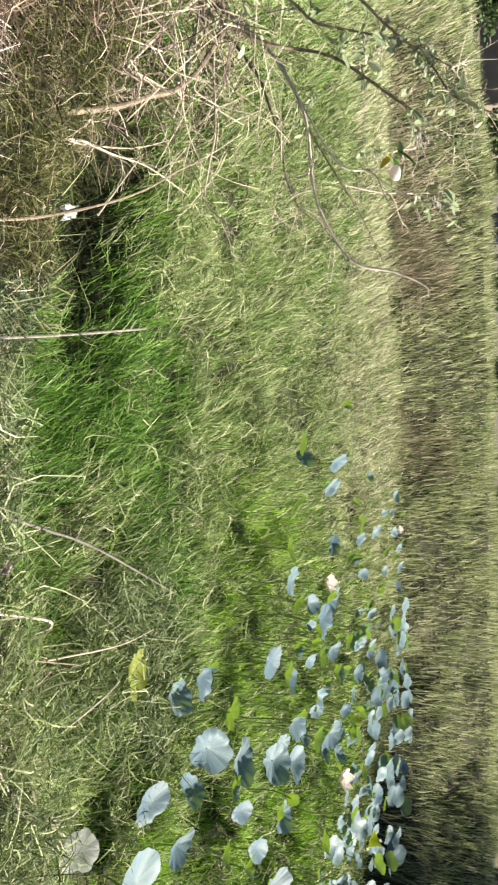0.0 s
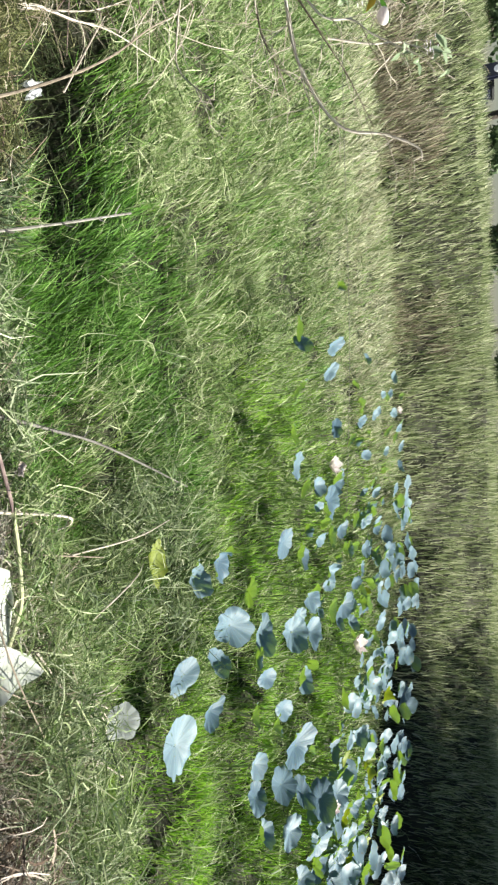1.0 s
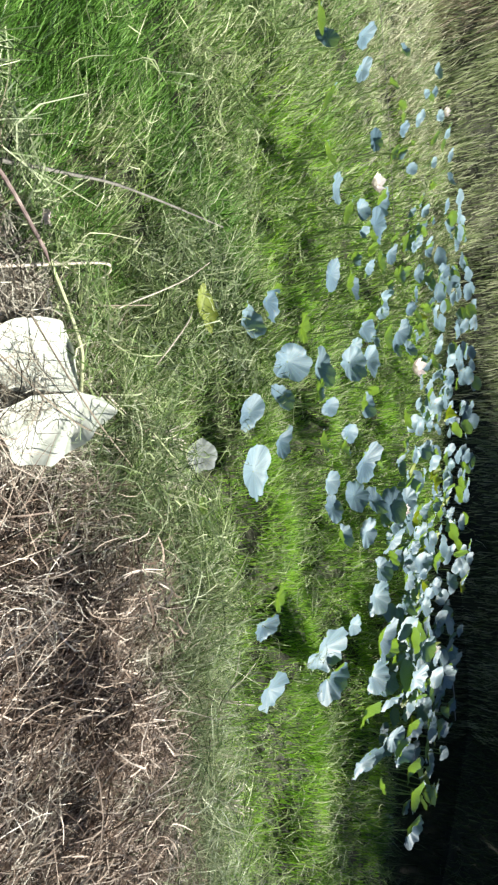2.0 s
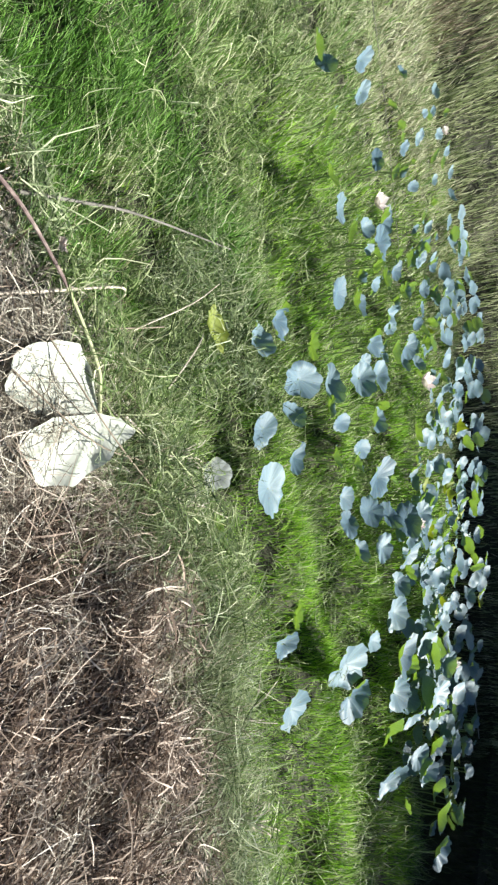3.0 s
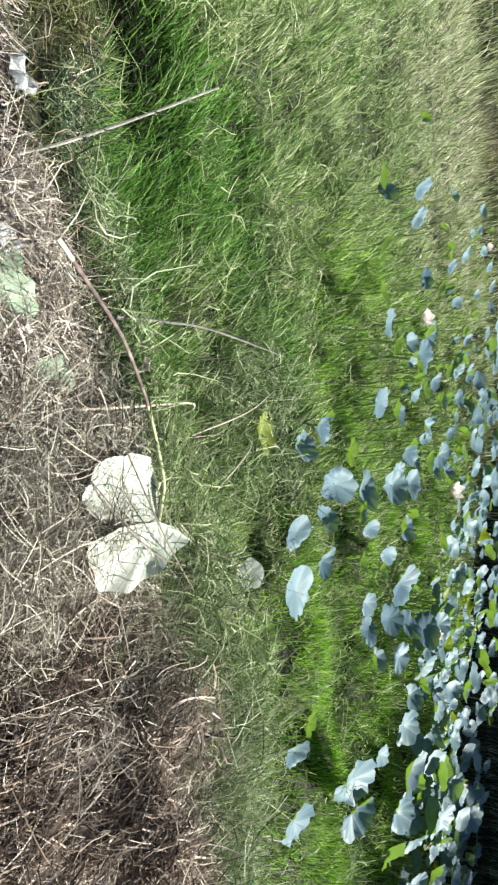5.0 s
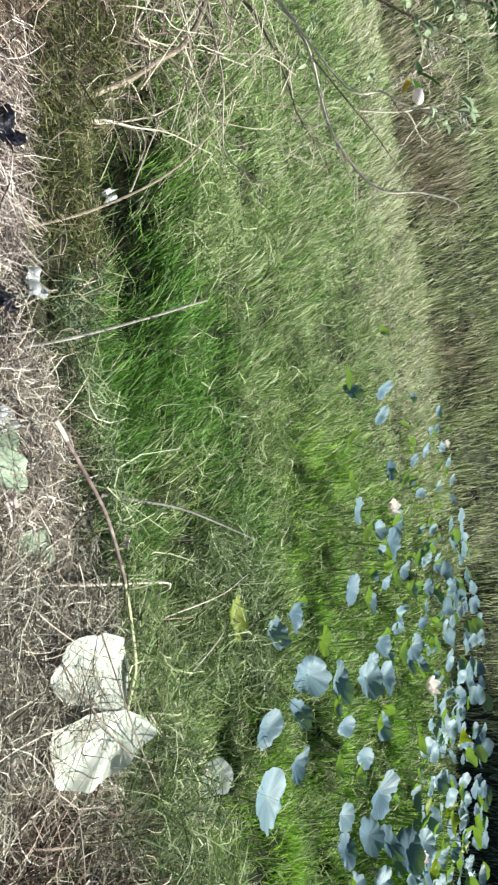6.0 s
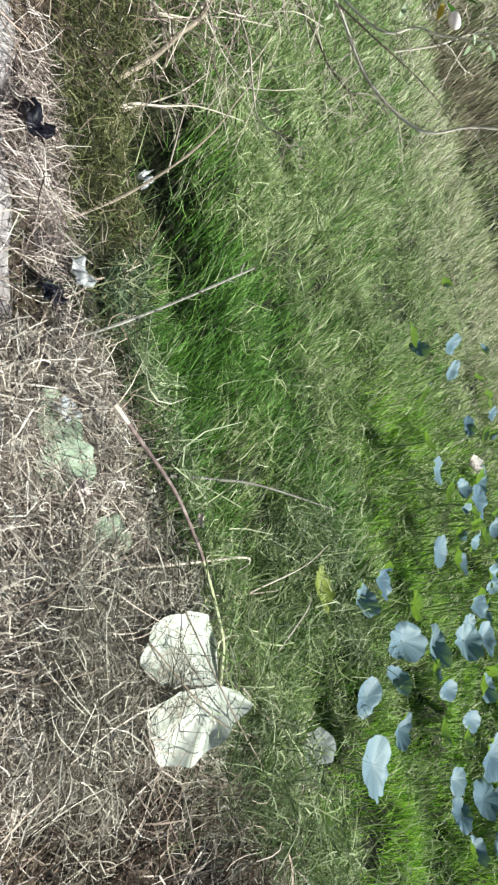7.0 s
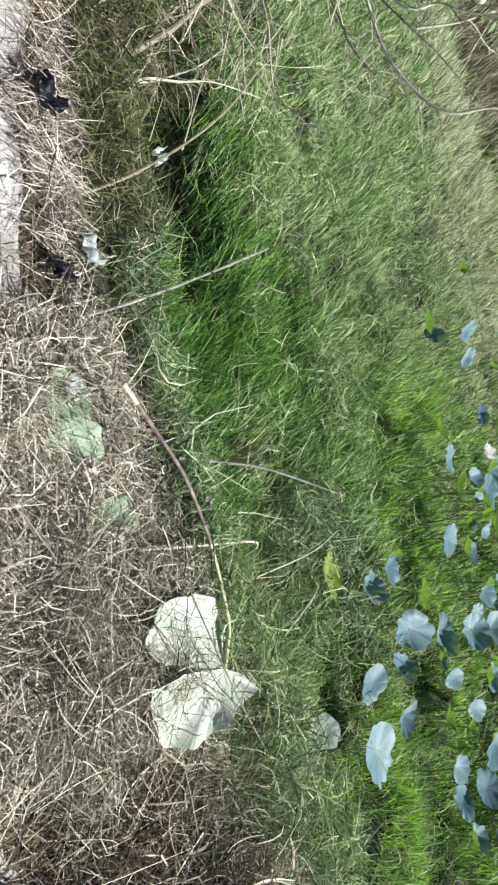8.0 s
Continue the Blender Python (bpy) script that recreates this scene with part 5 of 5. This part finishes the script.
crumpled("plastic_scrap", (-0.82, 1.71, 0.06), (0.10, 0.06), M_PLASTIC, "crumpled white plastic scrap on the olive slope", 1, 0.7).location.z = 0.0
crumpled("plastic_bag", (-0.29, 1.03, 0.01), (0.18, 0.11), M_PLASTIC, "flattened white plastic bag on the path edge", 2, 0.1, 0.1)
crumpled("plastic_bag", (-0.33, 1.28, 0.05), (0.10, 0.08), M_PLASTIC, "crumpled pale plastic bag in dry straw", 3)
crumpled("black_rag", (-0.72, 1.185, 0.06), (0.12, 0.10), M_BLACK, "torn black plastic rag on dry straw", 4)
crumpled("black_rag", (-0.25, 1.18, 0.06), (0.08, 0.07), M_BLACK, "small black plastic rag on dry straw", 5)
crumpled("plastic_scrap", (0.235, 1.185, 0.07), (0.06, 0.05), M_PETAL, "pinkish-white paper scrap under straw", 6)
crumpled("plastic_scrap", (0.05, 1.165, 0.06), (0.09, 0.07), M_PLASTIC, "bluish plastic scrap in dry grass", 7)
crumpled("paper_scrap", (0.33, 1.58, 0.11), (0.05, 0.04), M_PETAL, "pinkish paper scrap beside the long stem", 8)
crumpled("paper_scrap", (-0.57, 1.16, 0.02), (0.05, 0.09), M_PETAL, "pale paper strip on dry straw", 9)


def ground_leaf(x, y, size, label, seed, z=0.05, tilt=12, mat=None):
    thing = new("fallen_leaf", leaf_mesh("fallen_leaf", seed, 0.7, 0.45, mat or M_WILTED))
    thing.location = (x, y, float(height(x, y)) + z)
    thing.rotation_mode = "ZYX"
    thing.rotation_euler = (radians(tilt), radians(8), seed)
    thing.scale = (size, size, size)
    return tagged(thing, label, "dead leaf")


ground_leaf(1.25, 2.52, 0.15, "grey withered lotus leaf in dark grass", 76, 0.12, 42, M_GREYLEAF)
ground_leaf(0.175, 1.15, 0.145, "yellowing lotus leaf half hidden in straw", 71, 0.062, 10, M_FADED)
ground_leaf(0.36, 1.275, 0.13, "pale green lotus leaf lying on dry grass", 72, 0.062, 8, M_FADED)
ground_leaf(0.07, 1.14, 0.13, "faded pale-green lotus leaf under dry straw", 73, 0.062, 8, M_FADED)


# ---- far bank top ----
bm = box(bmesh.new(), (-11.4, 12.5, 0.7), (-9.7, 12.72, 0.98), 0.02)
tagged(part("kerb", bm, M_CONC), "weathered pale concrete kerb wall on the bank", "kerb", kind="structure")


def house():
    thing = new("house")
    thing.location = (-32, 30, 1.4)
    part("wall", box(bmesh.new(), (-5, 0, 0), (5, 6, 3.2), 0.02), M_PINKWALL, thing)
    bm = bmesh.new()
    a = [bm.verts.new(p) for p in ((-5.4, -0.5, 3.1), (5.4, -0.5, 3.1), (5.4, 3, 4.6), (-5.4, 3, 4.6), (5.4, 6.5, 3.1), (-5.4, 6.5, 3.1))]
    bm.faces.new((a[0], a[1], a[2], a[3]))
    bm.faces.new((a[3], a[2], a[4], a[5]))
    bmesh.ops.solidify(bm, geom=bm.faces[:], thickness=0.12)
    part("roof", bm, M_CONC, thing)
    for x in (-3, 0.5, 3.2):
        part("window", box(bmesh.new(), (x - 0.5, -0.04, 1.0), (x + 0.5, 0.05, 2.1), 0.01), M_PAINT, thing)
    return tagged(thing, "low faded pink house behind the road", "house")


house()


def scooter():
    """A parked scooter seen from the front."""
    thing = new("motor_scooter")
    thing.location = (-11.6, 18.2, float(height(-11.6, 18.2)) + 0.02)
    for y in (-0.55, 0.6):
        wheel = new("wheel")
        wheel.parent = thing
        wheel.location = (0, y, 0.24)
        bm = bmesh.new()
        for i in range(20):
            a = 2 * math.pi * i / 20
            for j in range(8):
                c = 2 * math.pi * j / 8
                bm.verts.new((0.05 * math.cos(c), (0.2 + 0.04 * math.sin(c)) * math.cos(a), (0.2 + 0.04 * math.sin(c)) * math.sin(a)))
        bm.verts.ensure_lookup_table()
        for i in range(20):
            for j in range(8):
                k, m = (i + 1) % 20, (j + 1) % 8
                bm.faces.new([bm.verts[q] for q in (i * 8 + j, k * 8 + j, k * 8 + m, i * 8 + m)])
        part("tyre", bm, M_RUBBER, wheel)
        bm = bmesh.new()
        bmesh.ops.create_cone(bm, cap_ends=True, segments=20, radius1=0.17, radius2=0.17, depth=0.05)
        bm.transform(pose(0, 0, 0, 0, 90, 0))
        part("rim", bm, M_WIRE, wheel)
    part("front_shield", box(bmesh.new(), (-0.24, -0.42, 0.35), (0.24, -0.3, 0.95), 0.05), M_PAINT, thing)
    part("footboard", box(bmesh.new(), (-0.2, -0.35, 0.28), (0.2, 0.25, 0.36), 0.03), M_PAINT, thing)
    part("body", box(bmesh.new(), (-0.22, 0.15, 0.3), (0.22, 0.85, 0.72), 0.1), M_PAINT, thing)
    part("seat", box(bmesh.new(), (-0.17, 0.1, 0.7), (0.17, 0.8, 0.8), 0.04), M_RUBBER, thing)
    bm = bmesh.new()
    bmesh.ops.create_uvsphere(bm, u_segments=16, v_segments=10, radius=0.11)
    bm.transform(pose(0, -0.43, 0.9) @ Matrix.Diagonal((1, 0.5, 1, 1)))
    part("headlamp", bm, M_LAMP, thing, "round pale headlamp")
    part("handlebar", tube(bmesh.new(), [(-0.34, -0.2, 1.0), (-0.1, -0.32, 1.04), (0.1, -0.32, 1.04), (0.34, -0.2, 1.0)], 0.018, 0.018, 8), M_RUBBER, thing)
    return tagged(thing, "dark parked scooter with a round headlamp", "scooter")


scooter()


def tree(x, y, tall, spread, seed, leaves=5200, low=0.30, kind="tree", label="leafy dark-green tree, part backdrop, part added shade"):
    """A tapered trunk with limbs and a loose crown of small leaves in clumps."""
    r0 = random.Random(seed)
    q = np.random.default_rng(seed)
    thing = new(kind)
    thing.location = (x, y, float(height(x, y)) - 0.1)
    bend = [Vector((r0.uniform(-0.2, 0.2), r0.uniform(-0.2, 0.2), 0)) for _ in range(3)]
    top = Vector((bend[2].x, bend[2].y, tall * 0.8))
    part("trunk", tube(bmesh.new(), [Vector((0, 0, 0)), bend[0] + Vector((0, 0, tall * 0.25)), bend[1] + Vector((0, 0, tall * 0.5)), top], 0.03 * tall, 0.008 * tall, 9), M_TRUNK, thing)
    tips = [top]
    for i in range(9):
        a = i * 2.4
        h = tall * (low + 0.5 * i / 9)
        s = Vector((bend[1].x * 0.6, bend[1].y * 0.6, h))
        e = s + Vector((math.cos(a), math.sin(a), r0.uniform(0.1, 0.7))) * spread * r0.uniform(0.6, 1.0)
        part("limb", tube(bmesh.new(), [s, (s + e) / 2 + Vector((0, 0, 0.15 * spread)), e], 0.011 * tall, 0.003 * tall, 6, 4), M_TRUNK, thing)
        tips += [e, (s + e) / 2 + Vector((0, 0, 0.25 * spread))]
    c = np.array([tuple(t) for t in tips])
    sub = c[q.integers(0, len(c), 90)] + q.normal(0, 0.26 * spread, (90, 3))
    p = sub[q.integers(0, 90, leaves)] + q.normal(0, 0.13 * spread, (leaves, 3))
    d = q.normal(0, 1, (leaves, 3))
    d /= np.linalg.norm(d, axis=1, keepdims=True)
    side = np.cross(d, q.normal(0, 1, (leaves, 3)))
    side /= np.linalg.norm(side, axis=1, keepdims=True)
    size = 0.13 + 0.15 * q.random(leaves)
    P = p[:, None, :] + d[:, None, :] * (size[:, None] * np.array([-0.5, 0, 0.5]))[:, :, None]
    ob = ribbons("crown", P, side, size[:, None] * np.array([0.12, 0.75, 0.1]), M_CROWN)
    ob.parent = thing
    return tagged(thing, label, kind, "plants beyond the road")


# trees at the right stand out of view, added to shade pond and bank
for i, (x, y, tall, spread) in enumerate(((10.4, 14.6, 6.5, 2.4), (13.8, 10.5, 7.5, 2.6), (12.6, 14.6, 9.0, 3.0), (12.4, 8.4, 8.0, 2.4), (6.5, 21.5, 8.0, 2.8), (16.5, 13.0, 9, 3.0), (12.8, 5.3, 8.0, 1.7))):
    tree(x, y, tall, spread, 100 + i, 5500)
for i in range(16):
    tree(-44 + 5.6 * i + random.uniform(-1.5, 1.5), random.uniform(34, 46), random.uniform(7, 11), random.uniform(2.5, 3.6), 200 + i, 1200)
for i in range(8):
    x = -25 + 4.2 * i + random.uniform(-0.6, 0.6)
    tree(x, random.uniform(21.5, 25), random.uniform(1.6, 2.8), random.uniform(0.7, 1.1), 300 + i, 1000, 0.12, "bush", "dark-green bush behind the road")
